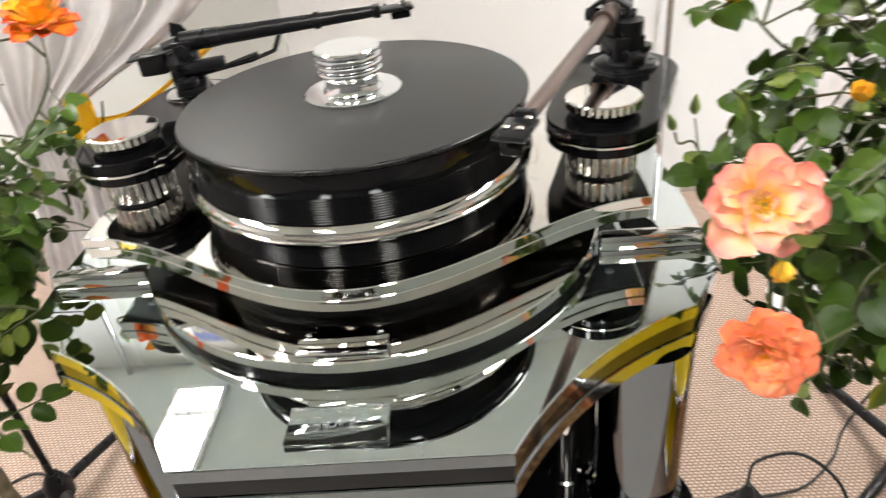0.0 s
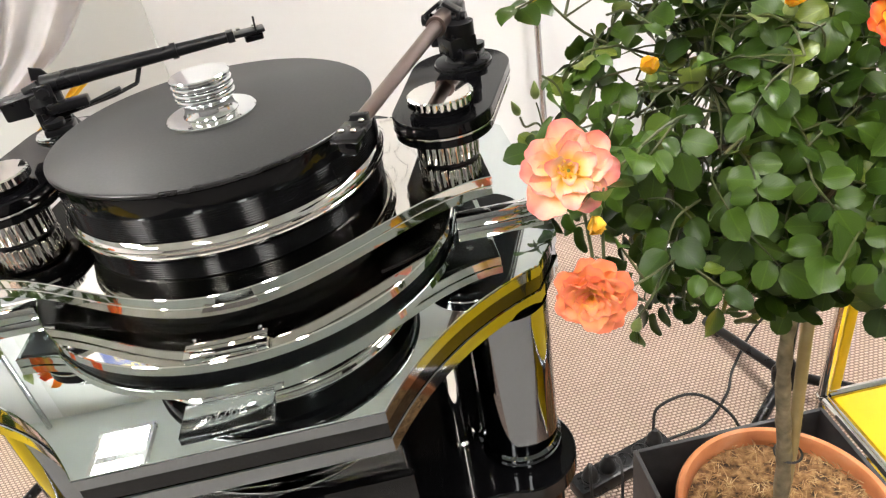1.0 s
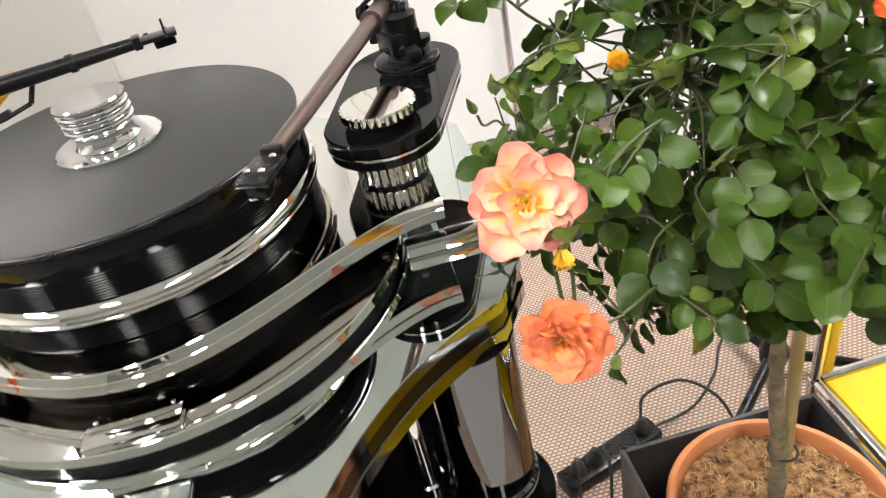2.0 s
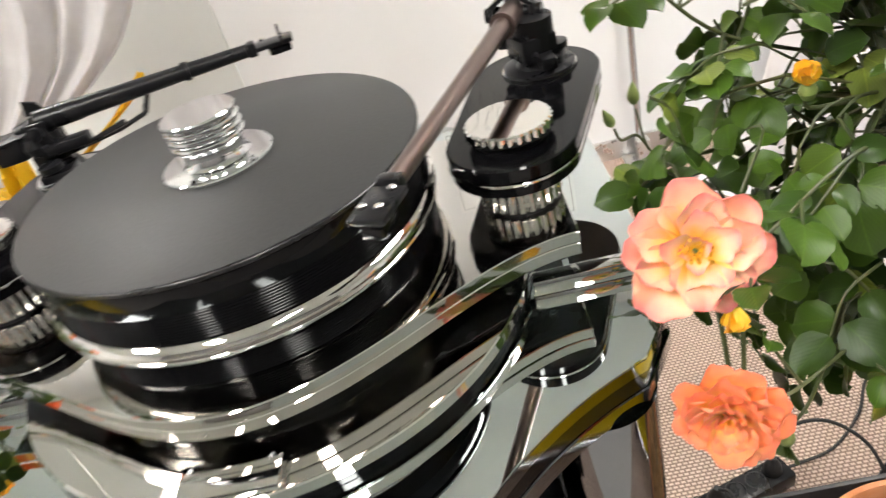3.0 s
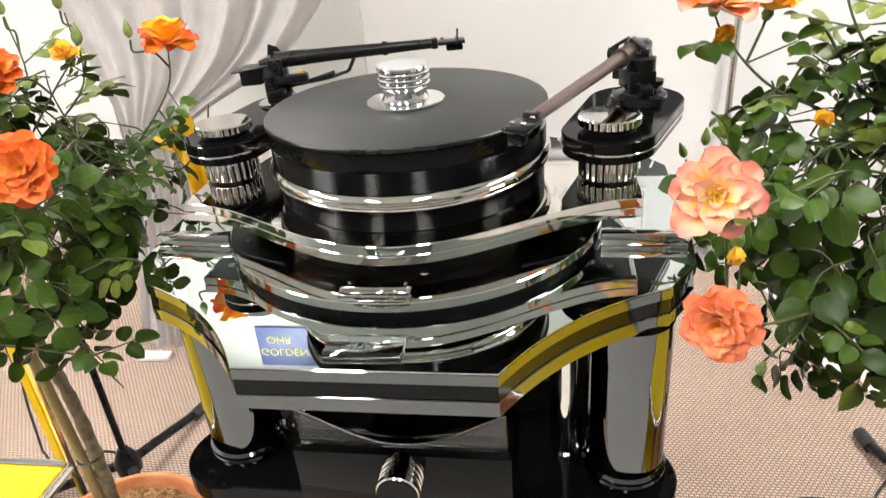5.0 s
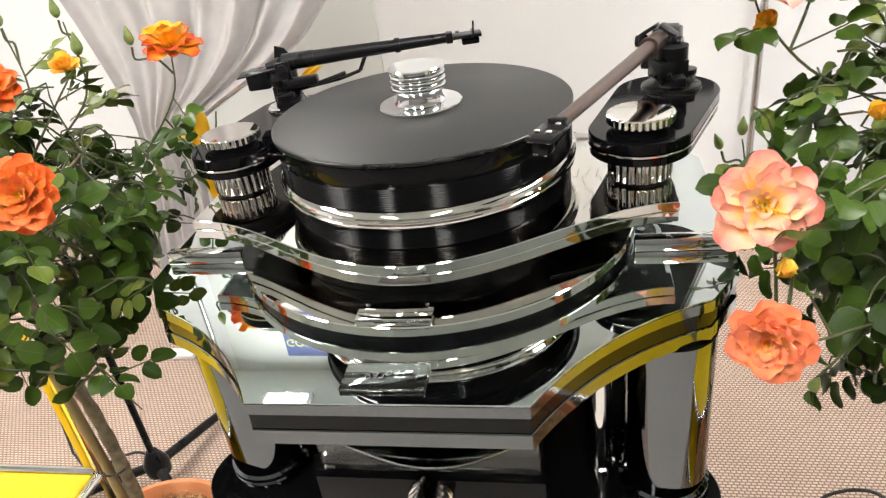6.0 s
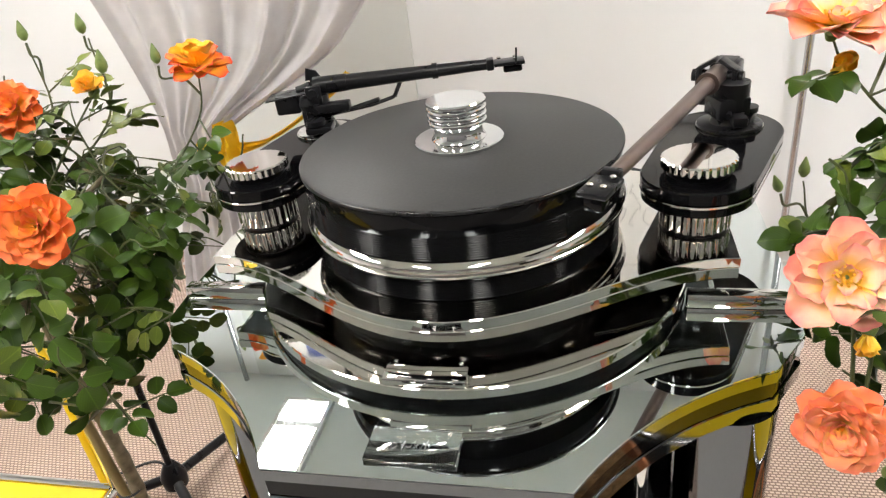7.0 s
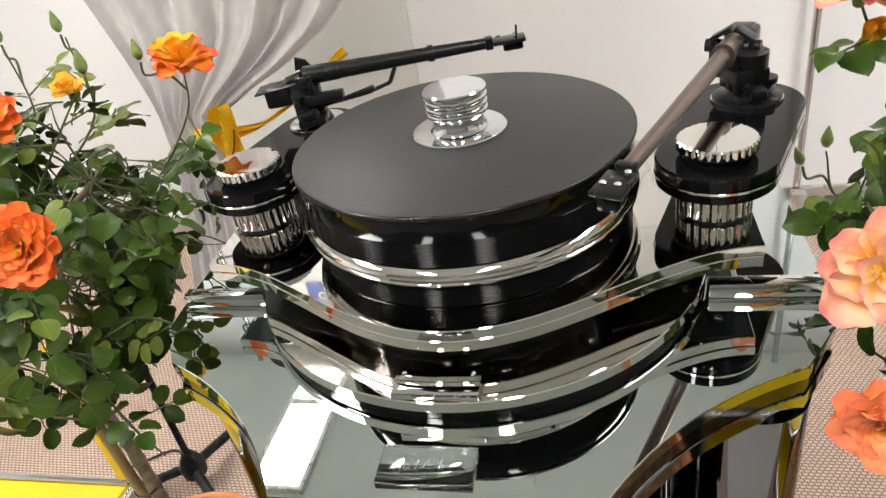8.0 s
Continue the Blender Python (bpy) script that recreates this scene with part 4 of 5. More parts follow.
BUDY = mat("yellow_bud", (0.80, 0.40, 0.02), 0.5)
speckle(BUDY, 90, [(0.3, (0.55, 0.33, 0.03)), (0.7, (0.85, 0.42, 0.02))])
rose_tree("rose_tree", (0.655, -0.03, 0.05), "standard rose tree with peach and coral blooms", (W(0.63, -0.03, 0.0), (0.27, 0.22, 0.22)),
          [W(0.645, -0.02, -0.68), W(0.65, 0.0, -0.56), W(0.628, 0.0, -0.40), W(0.622, 0.0, -0.27), W(0.625, -0.01, -0.10)],
          [W(0.655, -0.01, -0.70), W(0.668, 0.008, -0.56), W(0.648, 0.0, -0.28), W(0.64, 0.0, -0.15)],
          [([W(0.50, -0.05, 0.06), W(0.40, -0.12, 0.10), W(0.32, -0.165, 0.085), W(0.29, -0.175, 0.095)], 4, False),
           ([W(0.50, -0.08, -0.06), W(0.40, -0.15, -0.02), W(0.335, -0.19, -0.01), W(0.300, -0.195, -0.008)], 3, False),
           ([W(0.46, 0.02, 0.06), W(0.40, 0.08, 0.0), W(0.355, 0.13, -0.02), W(0.343, 0.148, 0.025)], 2, True),
           ([W(0.46, 0.0, 0.10), W(0.37, 0.0, 0.14), W(0.32, 0.0, 0.19), W(0.306, 0.0, 0.214)], 4, False),
           ([W(0.42, -0.10, -0.02), W(0.36, -0.17, -0.04), W(0.338, -0.18, -0.060)], 0, False),
           ([W(0.48, -0.05, 0.14), W(0.43, -0.03, 0.19), W(0.40, -0.02, 0.26)], 3, True),
           ([W(0.48, 0.0, 0.10), W(0.44, 0.01, 0.15), W(0.415, 0.02, 0.190)], 5, True),
           ([W(0.53, -0.02, 0.13), W(0.49, 0.0, 0.19), W(0.47, 0.0, 0.235)], 6, True),
           ([W(0.44, 0.0, 0.05), W(0.40, 0.02, 0.09), W(0.375, 0.03, 0.140)], 4, False)],
          [(W(0.284, -0.180, 0.105), (-0.20, -0.85, 0.40), 0.037, P_PEACH, OPEN, "open peach rose with a yellow heart"),
           (W(0.293, -0.200, -0.001), (-0.35, -0.85, 0.15), 0.034, P_CORAL, DOUBLE, "full coral rose"),
           (W(0.306, 0.0, 0.222), (0.05, -0.3, 0.95), 0.045, P_PEACH, OPEN, "open pale peach rose"),
           (W(0.366, 0.04, 0.208), (0.1, -0.3, 0.9), 0.032, P_YELLOW, CUP, "half-open yellow rose"),
           (W(0.548, -0.175, 0.170), (-0.3, -0.8, 0.5), 0.028, P_FLAME, DOUBLE, "orange rose")],
          [(W(0.343, 0.150, 0.030), (0, 0, 1), 0.95, budgreen), (W(0.316, 0.130, 0.022), (-0.4, 0, 1), 0.85, budgreen),
           (W(0.313, 0.0, 0.185), (0.1, -0.5, 0.8), 1.3, BUDY), (W(0.305, -0.178, 0.060), (-0.2, -0.6, -0.7), 0.95, BUDY),
           (W(0.400, -0.06, 0.118), (-0.2, -0.2, 1), 0.95, BUDY), (W(0.491, -0.118, 0.176), (-0.2, -0.5, 0.8), 1.0, BUDY), (W(0.338, -0.18, -0.070), (0.1, -0.3, 0.9), 0.8, budgreen)], 11, 290, 2800, 0.50,
          [(W(0.340, -0.182, -0.070), (0.05, -0.1, -1), (-0.9, -0.6, 0.1), 0.62), (W(0.338, -0.181, -0.066), (0.3, -0.1, -1), (0.8, -0.6, 0.2), 0.5)])

rose_tree("rose_tree", (-0.60, 0.06, 0.05), "standard rose tree with orange blooms", (W(-0.590, 0.02, 0.0), (0.265, 0.20, 0.175)),
          [W(-0.655, 0.112, -0.66), W(-0.640, 0.10, -0.50), W(-0.635, 0.09, -0.36), W(-0.63, 0.07, -0.24), W(-0.60, 0.04, -0.10)],
          [W(-0.67, 0.10, -0.68), W(-0.660, 0.09, -0.50), W(-0.665, 0.08, -0.24)],
          [([W(-0.46, 0.06, 0.02), W(-0.40, 0.10, 0.06), W(-0.345, 0.13, 0.13), W(-0.331, 0.134, 0.185)], 5, False),
           ([W(-0.42, 0.06, 0.05), W(-0.34, 0.10, 0.03), W(-0.30, 0.12, 0.08), W(-0.29, 0.125, 0.11)], 4, False),
           ([W(-0.50, 0.05, 0.08), W(-0.44, 0.10, 0.15), W(-0.45, 0.12, 0.235)], 6, True),
           ([W(-0.56, 0.05, 0.08), W(-0.52, 0.10, 0.15), W(-0.535, 0.12, 0.235)], 4, True),
           ([W(-0.50, 0.02, 0.08), W(-0.45, 0.05, 0.15), W(-0.42, 0.06, 0.185)], 3, False),
           ([W(-0.42, -0.03, -0.04), W(-0.33, -0.06, -0.02), W(-0.26, -0.08, -0.045), W(-0.235, -0.09, -0.075)], 3, True),
           ([W(-0.45, -0.06, -0.08), W(-0.40, -0.10, -0.12), W(-0.36, -0.11, -0.17)], 3, False),
           ([W(-0.50, -0.06, 0.04), W(-0.42, -0.11, 0.06), W(-0.37, -0.13, 0.10)], 2, False)],
          [(W(-0.329, 0.133, 0.190), (0.12, -0.15, 1.0), 0.038, P_FLAME, FLAME, "half-open flame orange rose"),
           (W(-0.355, -0.143, 0.127), (0.35, -0.85, 0.35), 0.038, P_ORANGE, DOUBLE, "full orange rose"),
           (W(-0.470, 0.0, 0.190), (0.2, -0.7, 0.6), 0.033, P_ORANGE, DOUBLE, "full orange rose"),
           (W(-0.420, 0.06, 0.190), (0.1, -0.4, 0.9), 0.022, P_YELLOW, CUP, "small yellow rose"),
           (W(-0.62, -0.16, -0.09), (0.1, -0.9, 0.2), 0.020, P_YELLOW, CUP, "small yellow rose")],
          [(W(-0.378, 0.130, 0.200), (0, 0, 1), 0.95, budgreen), (W(-0.545, 0.130, 0.237), (0, 0, 1), 0.95, budgreen),
           (W(-0.463, 0.130, 0.240), (0, 0, 1), 0.95, budgreen), (W(-0.43, 0.10, 0.20), (0.1, 0, 1), 1.1, budgreen)], 23, 290, 1250, 0.5)


def flower_pot(place, radius, height, label, seed):
    """A terracotta pot with a rolled rim, filled with mulch."""
    r = random.Random(seed)
    pot = thing("flower_pot", place, label, "flower pot", "terracotta pots")
    b = radius * 0.72
    part("pot", lathe([(0, 0), (b, 0), (b + 0.004, 0.004), (radius * 0.93, height - 0.045), (radius * 0.985, height - 0.044), (radius, height - 0.038), (radius, height - 0.008),
                       (radius - 0.004, height), (radius - 0.012, height), (radius - 0.016, height - 0.006), (radius - 0.018, height - 0.05), (0, height - 0.05)], 72), terracotta, pot)
    bm = bmesh.new()
    R = radius - 0.019
    rings = [[bm.verts.new((0, 0, height - 0.026))]]
    for k in range(1, 15):
        q = R * k / 14
        rings.append([bm.verts.new((q * math.cos(a), q * math.sin(a), height - 0.030 + 0.010 * noise.noise(Vector((q * math.cos(a) * 30, q * math.sin(a) * 30, seed))) + 0.004 * noise.noise(Vector((q * math.cos(a) * 120, q * math.sin(a) * 120, seed)))))
                      for a in (2 * math.pi * i / 60 for i in range(60))])
    for a, c in zip(rings, rings[1:]):
        for i in range(60):
            j = (i + 1) % 60
            bm.faces.new((a[0], c[i], c[j]) if len(a) == 1 else (a[i], c[i], c[j], a[j]))
    part("soil", bm, soil, pot, "brown bark mulch")
    bm = bmesh.new()
    for k in range(1100):
        a, q = r.uniform(0, 6.28), R * 0.97 * math.sqrt(r.random())
        p0 = Vector((q * math.cos(a), q * math.sin(a), height - 0.022 + r.uniform(0, 0.006)))
        d = Vector((r.uniform(-1, 1), r.uniform(-1, 1), r.uniform(-0.15, 0.35))) * r.uniform(0.008, 0.026)
        pipe([p0 - d / 2, p0 + Vector((0, 0, 0.002)), p0 + d / 2], 0.0008, 3, bm, False)
    ob = part("mulch_litter", bm, straw, pot, "dry straw fibres")
    tagged(ob, kind="stuff")
    return pot


flower_pot((0.643, -0.035, 0.045), 0.163, TOP - 0.635 - 0.045, "terracotta pot with bark mulch inside a dark planter", 3)
flower_pot((-0.600, 0.045, 0.045), 0.155, TOP - 0.635 - 0.045, "terracotta pot with bark mulch inside a dark planter", 5)


def planter_box(x0, x1, y0, y1, h, label):
    t = thing("planter_box", ((x0 + x1) / 2, (y0 + y1) / 2, 0), label, "planter", "dark planters")
    w, d, k = (x1 - x0) / 2, (y1 - y0) / 2, 0.008
    part("floor_panel", box(-w, w, -d, d, 0.002, 0.02, 0.001), planter, t)
    for sx in (1, -1):
        part("side_panel", box(min(sx * w, sx * (w - k)), max(sx * w, sx * (w - k)), -d, d, 0.0205, h, 0.002), planter, t)
        part("end_panel", box(-w + k + 0.0005, w - k - 0.0005, min(sx * d, sx * (d - k)), max(sx * d, sx * (d - k)), 0.0205, h, 0.002), planter, t)
    return t


planter_box(0.470, 0.825, -0.215, 0.150, TOP - 0.66, "open dark grey square planter round a pot")
planter_box(-0.785, -0.42, -0.13, 0.225, TOP - 0.70, "open dark grey square planter round a pot")


# ------------------------------------------------------------------ yellow shelving units
def shelf_unit(x0, x1, y0, y1, z, inner):
    """Chrome tube frame with a yellow shelf; inner is the x of its side towards the rack."""
    t = thing("shelf_unit", ((x0 + x1) / 2, (y0 + y1) / 2, 0), "chrome tube shelf unit with yellow metal panels", "shelf unit", "yellow shelf units")
    ox, oy = (x0 + x1) / 2, (y0 + y1) / 2
    xs, ys, r = (x0 - ox, x1 - ox), (y0 - oy, y1 - oy), 0.0095
    part("panel", box(xs[0] + 0.012, xs[1] - 0.012, ys[0] + 0.012, ys[1] - 0.012, z - 0.006, z + 0.006, 0.003), yellow, t, "yellow powder-coated shelf panel")
    part("panel", box(xs[0] + 0.012, xs[1] - 0.012, ys[0] + 0.012, ys[1] - 0.012, 0.055, 0.067, 0.003), yellow, t, "yellow powder-coated bottom panel")
    part("back_panel", box(xs[0] + 0.012, xs[1] - 0.012, ys[0] + 0.004, ys[0] + 0.014, 0.07, z - 0.01, 0.003), yellow, t, "yellow powder-coated panel")
    for x in xs:
        for y in ys:
            tall = abs(x + ox - inner) < 0.001 and y > 0
            part("post", rod((x, y, 0.035), (x, y, z + 0.36 if tall else z - 0.012), r, 20), chrome, t)
            part("foot", lathe([(0, 0.001), (0.018, 0.001), (0.02, 0.004), (0.02, 0.012), (0.008, 0.016), (0.006, 0.034), (0, 0.034)], 24, (x, y, 0)), rubber, t)
            for h in (0.061, z):
                part("joint", lathe([(0, -0.0125), (0.007, -0.0105), (0.0115, -0.005), (0.0125, 0), (0.0115, 0.005), (0.007, 0.0105), (0, 0.0125)], 20, (x, y, h)), chrome, t)
    for h in (0.061, z):
        for y in ys:
            part("rail", rod((xs[0] + 0.011, y, h), (xs[1] - 0.011, y, h), r, 20), chrome, t)
        for x in xs:
            part("rail", rod((x, ys[0] + 0.011, h), (x, ys[1] - 0.011, h), r, 20), chrome, t)
    s = 1 if inner > ox else -1
    part("upright_strip", box(min((inner - ox) - s * 0.012, (inner - ox) - s * 0.030), max((inner - ox) - s * 0.012, (inner - ox) - s * 0.030), ys[1] - 0.004, ys[1] + 0.004, z + 0.015, z + 0.36, 0.001), yellow, t, "narrow yellow panel edge")
    return t


shelf_unit(0.852, 1.56, -0.55, 0.187, TOP - 0.68, 0.852)
shelf_unit(-1.56, -0.815, -0.55, 0.215, TOP - 0.65, -0.815)


# ------------------------------------------------------------------ black stands
def tripod_stand(x, y, h, angles, reach, lean=(0, 0)):
    t = thing("tripod_stand", (x, y, 0), "black metal tripod stand on the carpet", "stand", "black tripod stands")
    part("pole", pipe([(0, 0, 0.05), (lean[0], lean[1], h)], 0.0085, 16), satin, t)
    part("hub", lathe([(0, 0.045), (0.020, 0.045), (0.030, 0.055), (0.032, 0.085), (0.022, 0.11), (0.013, 0.125), (0, 0.125)], 28), satin, t)
    for a in angles:
        d = Vector((math.cos(radians(a)), math.sin(radians(a)), 0))
        leg = part("leg", pipe([d * 0.02 + Vector((0, 0, 0.075)), d * (reach - 0.04) + Vector((0, 0, 0.020))], 0.0125, 12), satin, t)
        part("rubber_foot", pipe([d * (reach - 0.055) + Vector((0, 0, 0.0195)), d * reach + Vector((0, 0, 0.0175))], [0.0170, 0.0160], 14), rubber, leg)
    return t


tripod_stand(0.955, 0.435, 1.05, (98, 218, 338), 0.30)
tripod_stand(-0.905, 0.455, 0.90, (79, 199, 319), 0.30)

# ------------------------------------------------------------------ power strip and cables
strip = thing("power_strip", (0.52, 0.335, 0.0), "black multi-socket power strip with plugs on the carpet", "power strip")
ang = math.degrees(math.atan2(0.06, 0.19))
m = pose(0, 0, 0, 0, 0, ang)
part("body", moved(box(-0.125, 0.125, -0.027, 0.027, 0.001, 0.040, 0.006), m), satin, strip)
for k in (-0.085, -0.04, 0.005, 0.05):
    part("socket", moved(lathe([(0.0205, 0.0402), (0.0195, 0.0415), (0.0180, 0.0415), (0.0175, 0.0402)], 32, (k, 0, 0)), m), rubber, strip)
for k in (-0.085, -0.04, 0.09):
    part("plug", moved(join(lathe([(0, 0.0416), (0.0165, 0.0416), (0.0175, 0.046), (0.0150, 0.062), (0.0085, 0.072), (0.006, 0.082), (0, 0.084)], 24, (k, 0, 0))), m), rubber, strip)


def cable(pts, r=0.0034, label="thin black cable lying on the carpet"):
    return solo("cable", pipe(smooth_line(pts, 8), r, 8), rubber, label, "cable", group="black cables")


cable([(0.603, 0.365, 0.080), (0.62, 0.38, 0.13), (0.69, 0.36, 0.17), (0.76, 0.33, 0.12), (0.80, 0.28, 0.03), (0.86, 0.25, 0.005)])
cable([(0.644, 0.377, 0.02), (0.75, 0.41, 0.005), (0.84, 0.48, 0.005), (0.90, 0.56, 0.006), (0.98, 0.60, 0.1), (0.97, 0.44, 0.32)])
cable([(0.440, 0.31, 0.080), (0.43, 0.28, 0.10), (0.42, 0.24, 0.02), (0.40, 0.16, 0.005), (0.30, 0.10, 0.005)])
cable([(0.483, 0.323, 0.080), (0.50, 0.29, 0.09), (0.47, 0.22, 0.012), (0.40, 0.20, 0.005), (0.25, 0.22, 0.005)])
cable([(-1.24, 0.55, 0.005), (-1.28, 0.62, 0.2), (-1.25, 0.7, 0.5)])
cable([(-0.96, 0.52, 0.005), (-1.05, 0.56, 0.006), (-1.15, 0.50, 0.006), (-1.24, 0.55, 0.006)])

# ------------------------------------------------------------------ behind the rack
def wall_post(x):
    t = thing("wall_post", (x, WALL_Y - 0.05, 0), "slim aluminium post standing at the white wall", "post", "aluminium wall posts")
    part("pole", rod((0, 0, 0.012), (0, 0, CEIL - 0.002), 0.0115, 24), steel, t)
    part("foot_plate", box(-0.06, 0.05, -0.10, 0.03, 0.001, 0.011, 0.002), alu, t)
    part("bracket", box(-0.022, 0.022, -0.06, -0.018, 0.012, 0.10, 0.003), alu, t)


wall_post(0.745)
wall_post(-1.50)

def lerp_table(rows, z):
    for (z0, a0, b0), (z1, a1, b1) in zip(rows, rows[1:]):
        if z0 >= z >= z1:
            k = (z0 - z) / (z0 - z1)
            return a0 + (a1 - a0) * k, b0 + (b1 - b0) * k
    return rows[-1][1:]


def drape(rows, depth, folds, seed):
    """A gathered cloth: rows of (height, left edge, right edge); tight where it is narrow."""
    bm = bmesh.new()
    nu, nv = 130, 60
    grid = []
    top, low = rows[0][0], rows[-1][0]
    for j in range(nv + 1):
        z = top + (low - top) * j / nv
        x0, x1 = lerp_table(rows, z)
        amp = 0.007 + 0.010 * min(1, (x1 - x0) / 0.6)
        row = []
        for i in range(nu + 1):
            u = i / nu
            f = math.sin(folds * u + 2.2 * math.sin(5 * u + seed) + 0.5 * z) + 0.4 * math.sin(1.7 * folds * u + 1.3 * z + seed) + 1.3 * noise.noise(Vector((u * 7, z * 0.9, seed)))
            row.append(bm.verts.new((x0 + (x1 - x0) * u, depth - amp * f, z)))
        grid.append(row)
    for a, b in zip(grid, grid[1:]):
        for i in range(nu):
            bm.faces.new((a[i], a[i + 1], b[i + 1], b[i]))
    bmesh.ops.solidify(bm, geom=list(bm.faces), thickness=0.002)
    return bm


curtain = thing("curtain", (0, 0, 0), "sheer white curtain tied back with a yellow sash", "curtain")
part("cloth", drape([(TOP + 0.62, -1.30, -0.24), (TOP + 0.40, -1.23, -0.300), (TOP + 0.22, -1.165, -0.360), (TOP + 0.10, -1.125, -0.42), (TOP + 0.0, -1.095, -0.51), (TOP - 0.08, -1.075, -0.635), (TOP - 0.15, -1.06, -0.775), (TOP - 0.20, -1.055, -0.86), (TOP - 0.36, -1.06, -0.84), (0.004, -1.21, -0.86)], 1.05, 42, 2), fabric, curtain, "sheer white cloth gathered in folds")


def sash(pts, widths, thick=0.004, crinkle=0.010):
    """A soft band of cloth along points, its width upright."""
    bm = bmesh.new()
    ln = smooth_line(pts, 10)
    n = len(ln)
    rows = []
    for i, q in enumerate(ln):
        k = i / (n - 1) * (len(widths) - 1)
        a = int(min(k, len(widths) - 2))
        w = widths[a] + (widths[a + 1] - widths[a]) * (k - a)
        d = (ln[min(i + 1, n - 1)] - ln[max(i - 1, 0)]).normalized()
        side = d.cross(Vector((0, 1, 0))).normalized()
        rows.append([bm.verts.new(q + side * w * (j / 8 - 0.5) + Vector((0, -crinkle * math.sin(1.3 * j + 0.35 * i), 0))) for j in range(9)])
    for a, b in zip(rows, rows[1:]):
        for j in range(8):
            bm.faces.new((a[j], a[j + 1], b[j + 1], b[j]))
    bmesh.ops.solidify(bm, geom=list(bm.faces), thickness=thick)
    return bm


satin_yellow = mat("yellow_satin_cloth", (0.80, 0.50, 0.01), 0.4)
n = speckle(satin_yellow, 14, [(0.3, (0.70, 0.40, 0.005)), (0.75, (0.84, 0.57, 0.02))])
bump(satin_yellow, n, "Fac", 0.4, 0.008)
part("sash", sash([(-0.93, 0.99, TOP - 0.225), (-0.90, 0.985, TOP - 0.23), (-0.86, 0.985, TOP - 0.235), (-0.72, 0.99, TOP - 0.212), (-0.58, 1.0, TOP - 0.135), (-0.48, 1.03, TOP - 0.062)], [0.03, 0.034, 0.05, 0.012, 0.010, 0.026], crinkle=0.005), satin_yellow, curtain, "yellow satin sash")
part("sash_tail", sash([(-0.825, 0.965, TOP - 0.150), (-0.815, 0.955, TOP - 0.25), (-0.795, 0.955, TOP - 0.34), (-0.77, 0.96, TOP - 0.46)], [0.05, 0.085, 0.08, 0.05], crinkle=0.016), satin_yellow, curtain, "hanging yellow satin tail")
part("rail", pipe([(-1.34, 1.05, TOP + 0.628), (-0.10, 1.05, TOP + 0.628)], 0.008, 16), alu, curtain, "slim aluminium rail")
for wx in (-1.28, -0.16):
    part("wire", pipe([(wx, 1.05, TOP + 0.636), (wx, 1.05, CEIL - 0.001)], 0.0012, 6), alu, curtain)
part("cloth_foot", box(-1.20, -1.08, 0.962, 1.005, 0.001, 0.02, 0.006), fabric, curtain)

# white cloth that reaches the carpet on the other side
def puddle_cloth(cx, cy, r0, r1, h, seed):
    return lathe([(r0, 0.003), (r0 * 0.95, 0.012), (r0 * 0.86, 0.05), (r0 * 0.75, 0.22), (r0 * 0.68, h * 0.6), (r1, h - 0.02), (r1 * 0.9, h), (0, h)], 150, (cx, cy, 0),
                 lambda a, z: 0.035 * math.sin(13 * a + seed + 2 * math.sin(3 * a)) * (1 - 0.55 * z / h) + 0.05 * math.sin(5 * a + seed) * max(0, 1 - 4 * z))


solo("covered_table", puddle_cloth(1.40, 1.28, 0.50, 0.26, 0.74, 1.0), fabric, "small round table under a floor-length white cloth", "table")

# posters high on the wall, seen in the mirror top
paperblue = mat("blue_print", (0.03, 0.055, 0.19), 0.5)
speckle(paperblue, 5, [(0.3, (0.025, 0.05, 0.17)), (0.8, (0.04, 0.065, 0.21))])
inkyellow = mat("yellow_ink", (0.62, 0.58, 0.12), 0.6)
papergrey = mat("charcoal_print", (0.045, 0.045, 0.05), 0.5)
speckle(papergrey, 5, [(0.3, (0.04, 0.04, 0.045)), (0.8, (0.055, 0.055, 0.06))])
paperwhite = mat("white_print", (0.8, 0.8, 0.79), 0.5)
speckle(paperwhite, 5, [(0.3, (0.78, 0.78, 0.77)), (0.8, (0.82, 0.82, 0.81))])
inkgrey = mat("grey_ink", (0.35, 0.36, 0.36), 0.6)


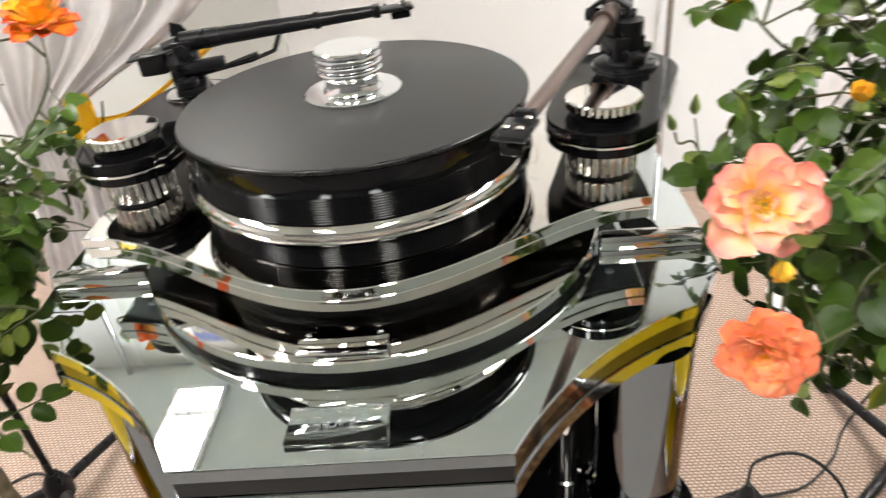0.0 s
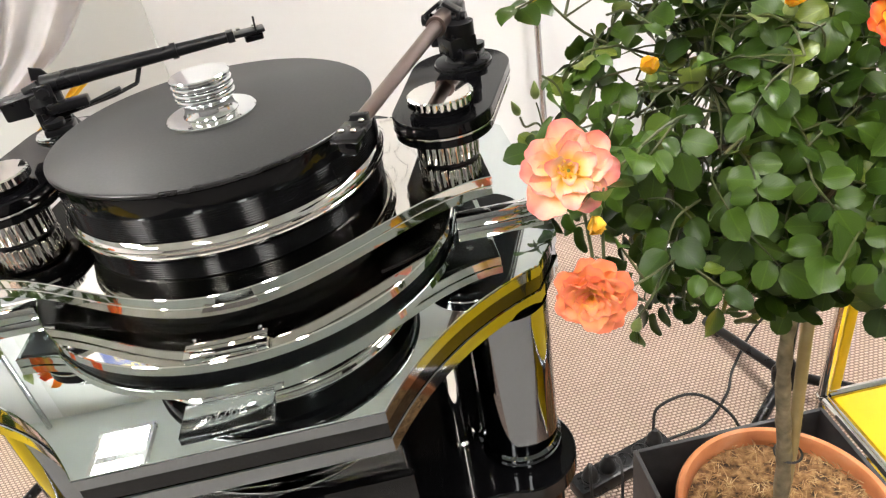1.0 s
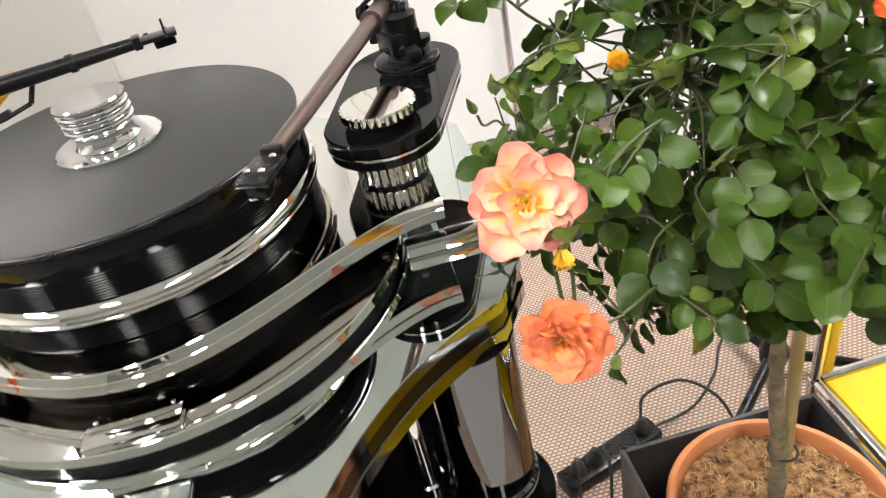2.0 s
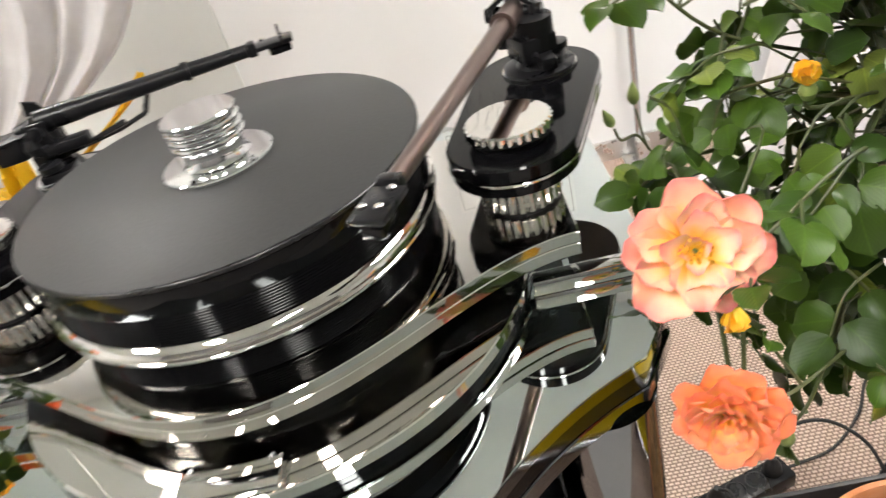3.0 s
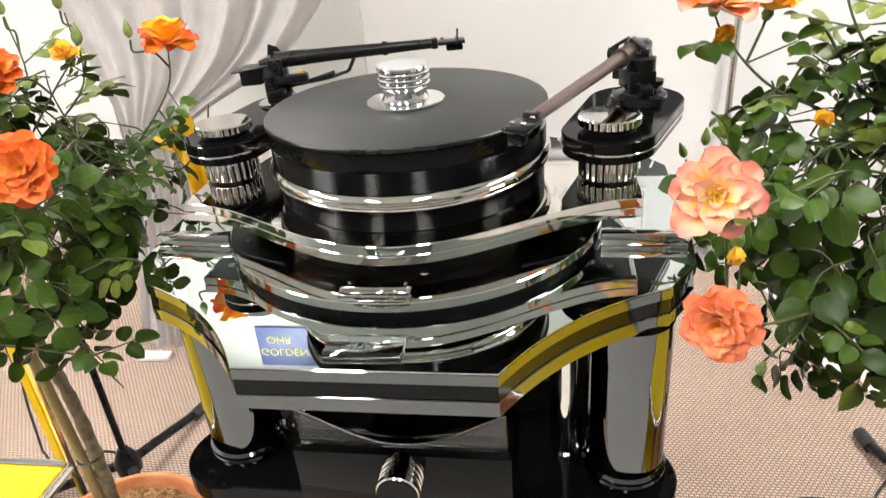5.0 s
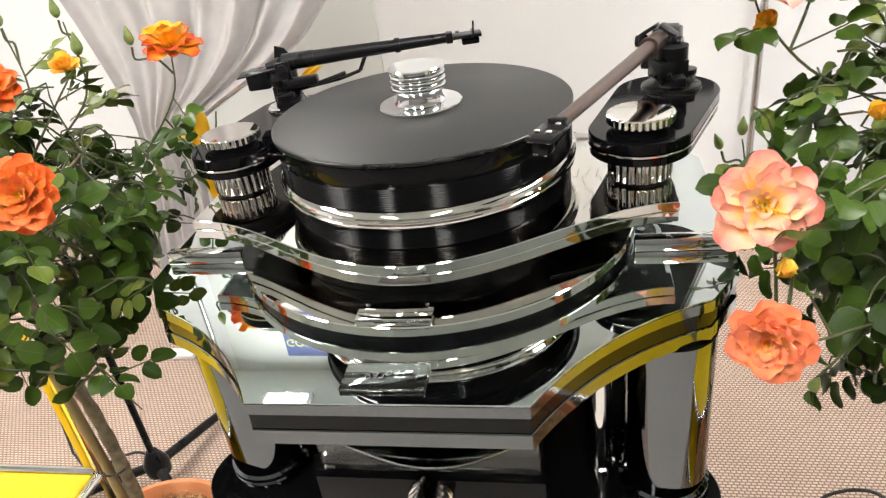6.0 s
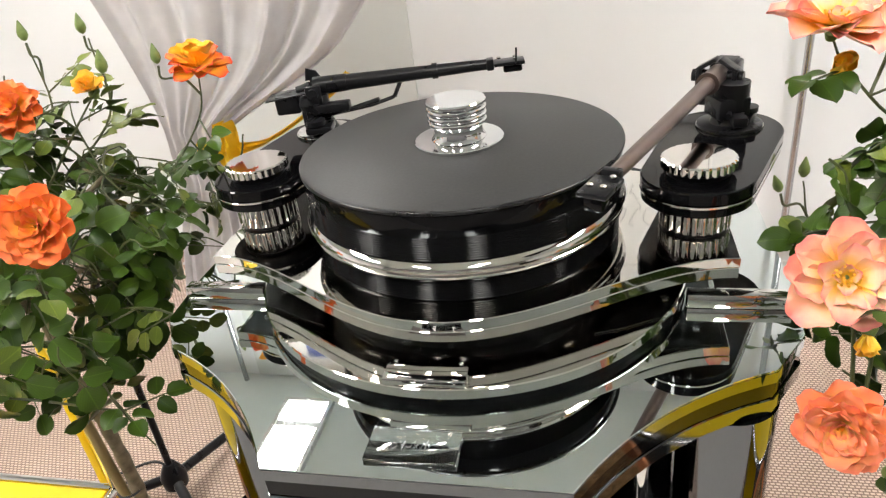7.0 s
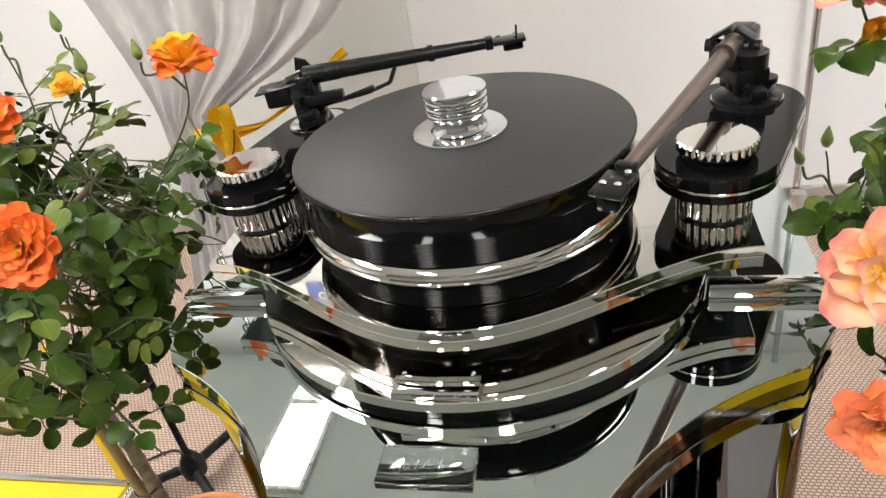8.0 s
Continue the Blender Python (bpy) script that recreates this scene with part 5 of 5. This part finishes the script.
def letters(text, size, place, material, parent, name="lettering"):
    cu = bpy.data.curves.new(name, "FONT")
    cu.body, cu.size, cu.extrude, cu.align_x = text, size, 0.0006, "CENTER"
    tmp = new("scratch_text", cu)
    me = bpy.data.meshes.new_from_object(tmp.evaluated_get(bpy.context.evaluated_depsgraph_get()))
    bpy.data.objects.remove(tmp)
    bm = bmesh.new()
    bm.from_mesh(me)
    bpy.data.meshes.remove(me)
    return part(name, moved(bm, Matrix.Translation(place) @ pose(0, 0, 0, 90, 0, 0)), material, parent, smooth=False)


def poster(name, x0, x1, z0, z1, material, label):
    t = thing(name, ((x0 + x1) / 2, WALL_Y - 0.0125, (z0 + z1) / 2), label, "poster")
    part("sheet", box(-(x1 - x0) / 2, (x1 - x0) / 2, -0.008, 0, -(z1 - z0) / 2, (z1 - z0) / 2, 0.001), material, t, smooth=False)
    return t


blue = poster("poster", -1.17, -0.90, TOP + 1.35, TOP + 1.56, paperblue, "blue poster with yellow lettering on the wall")
letters("GOLDENE", 0.056, (0, -0.0095, 0.010), inkyellow, blue)
letters("OHR", 0.056, (-0.03, -0.0095, -0.055), inkyellow, blue)
dark = poster("poster", 0.10, 0.62, TOP + 0.50, TOP + 0.655, papergrey, "charcoal sign with white strokes on the wall")
for k in range(7):
    part("stroke", moved(box(-0.004, 0.004, -0.0096, -0.0086, -0.045, 0.045, 0), pose(-0.17 + 0.055 * k, 0, 0, 0, (-18, 18, 4)[k % 3], 0)), paperwhite, dark, smooth=False)
pale = poster("poster", 0.08, 0.50, TOP + 0.70, TOP + 1.15, paperwhite, "white framed sheet with faint grey flourishes on the wall")
part("border", join(box(-0.20, 0.20, -0.0096, -0.0086, -0.212, -0.209, 0), box(-0.20, 0.20, -0.0096, -0.0086, 0.209, 0.212, 0),
                    box(-0.200, -0.197, -0.0096, -0.0086, -0.209, 0.209, 0), box(0.197, 0.200, -0.0096, -0.0086, -0.209, 0.209, 0)), inkgrey, pale, smooth=False)
for k in range(4):
    part("flourish", pipe(smooth_line([(-0.14 + 0.05 * k + 0.02 * math.cos(1.1 * i + k), -0.0095, -0.12 + 0.022 * i + 0.012 * math.sin(2.2 * i)) for i in range(9)], 6), 0.0016, 5), inkgrey, pale)

# pale panel behind the curtain and a second wall post
solo("wall_trim", box(-1.45, -0.505, WALL_Y - 0.012, WALL_Y - 0.001, 0.08, CEIL - 0.005, 0.002), mat("grey_green_panel", (0.60, 0.62, 0.60), 0.6), "pale grey-green wall panel behind the curtain", "wall panel", "structure", smooth=False)
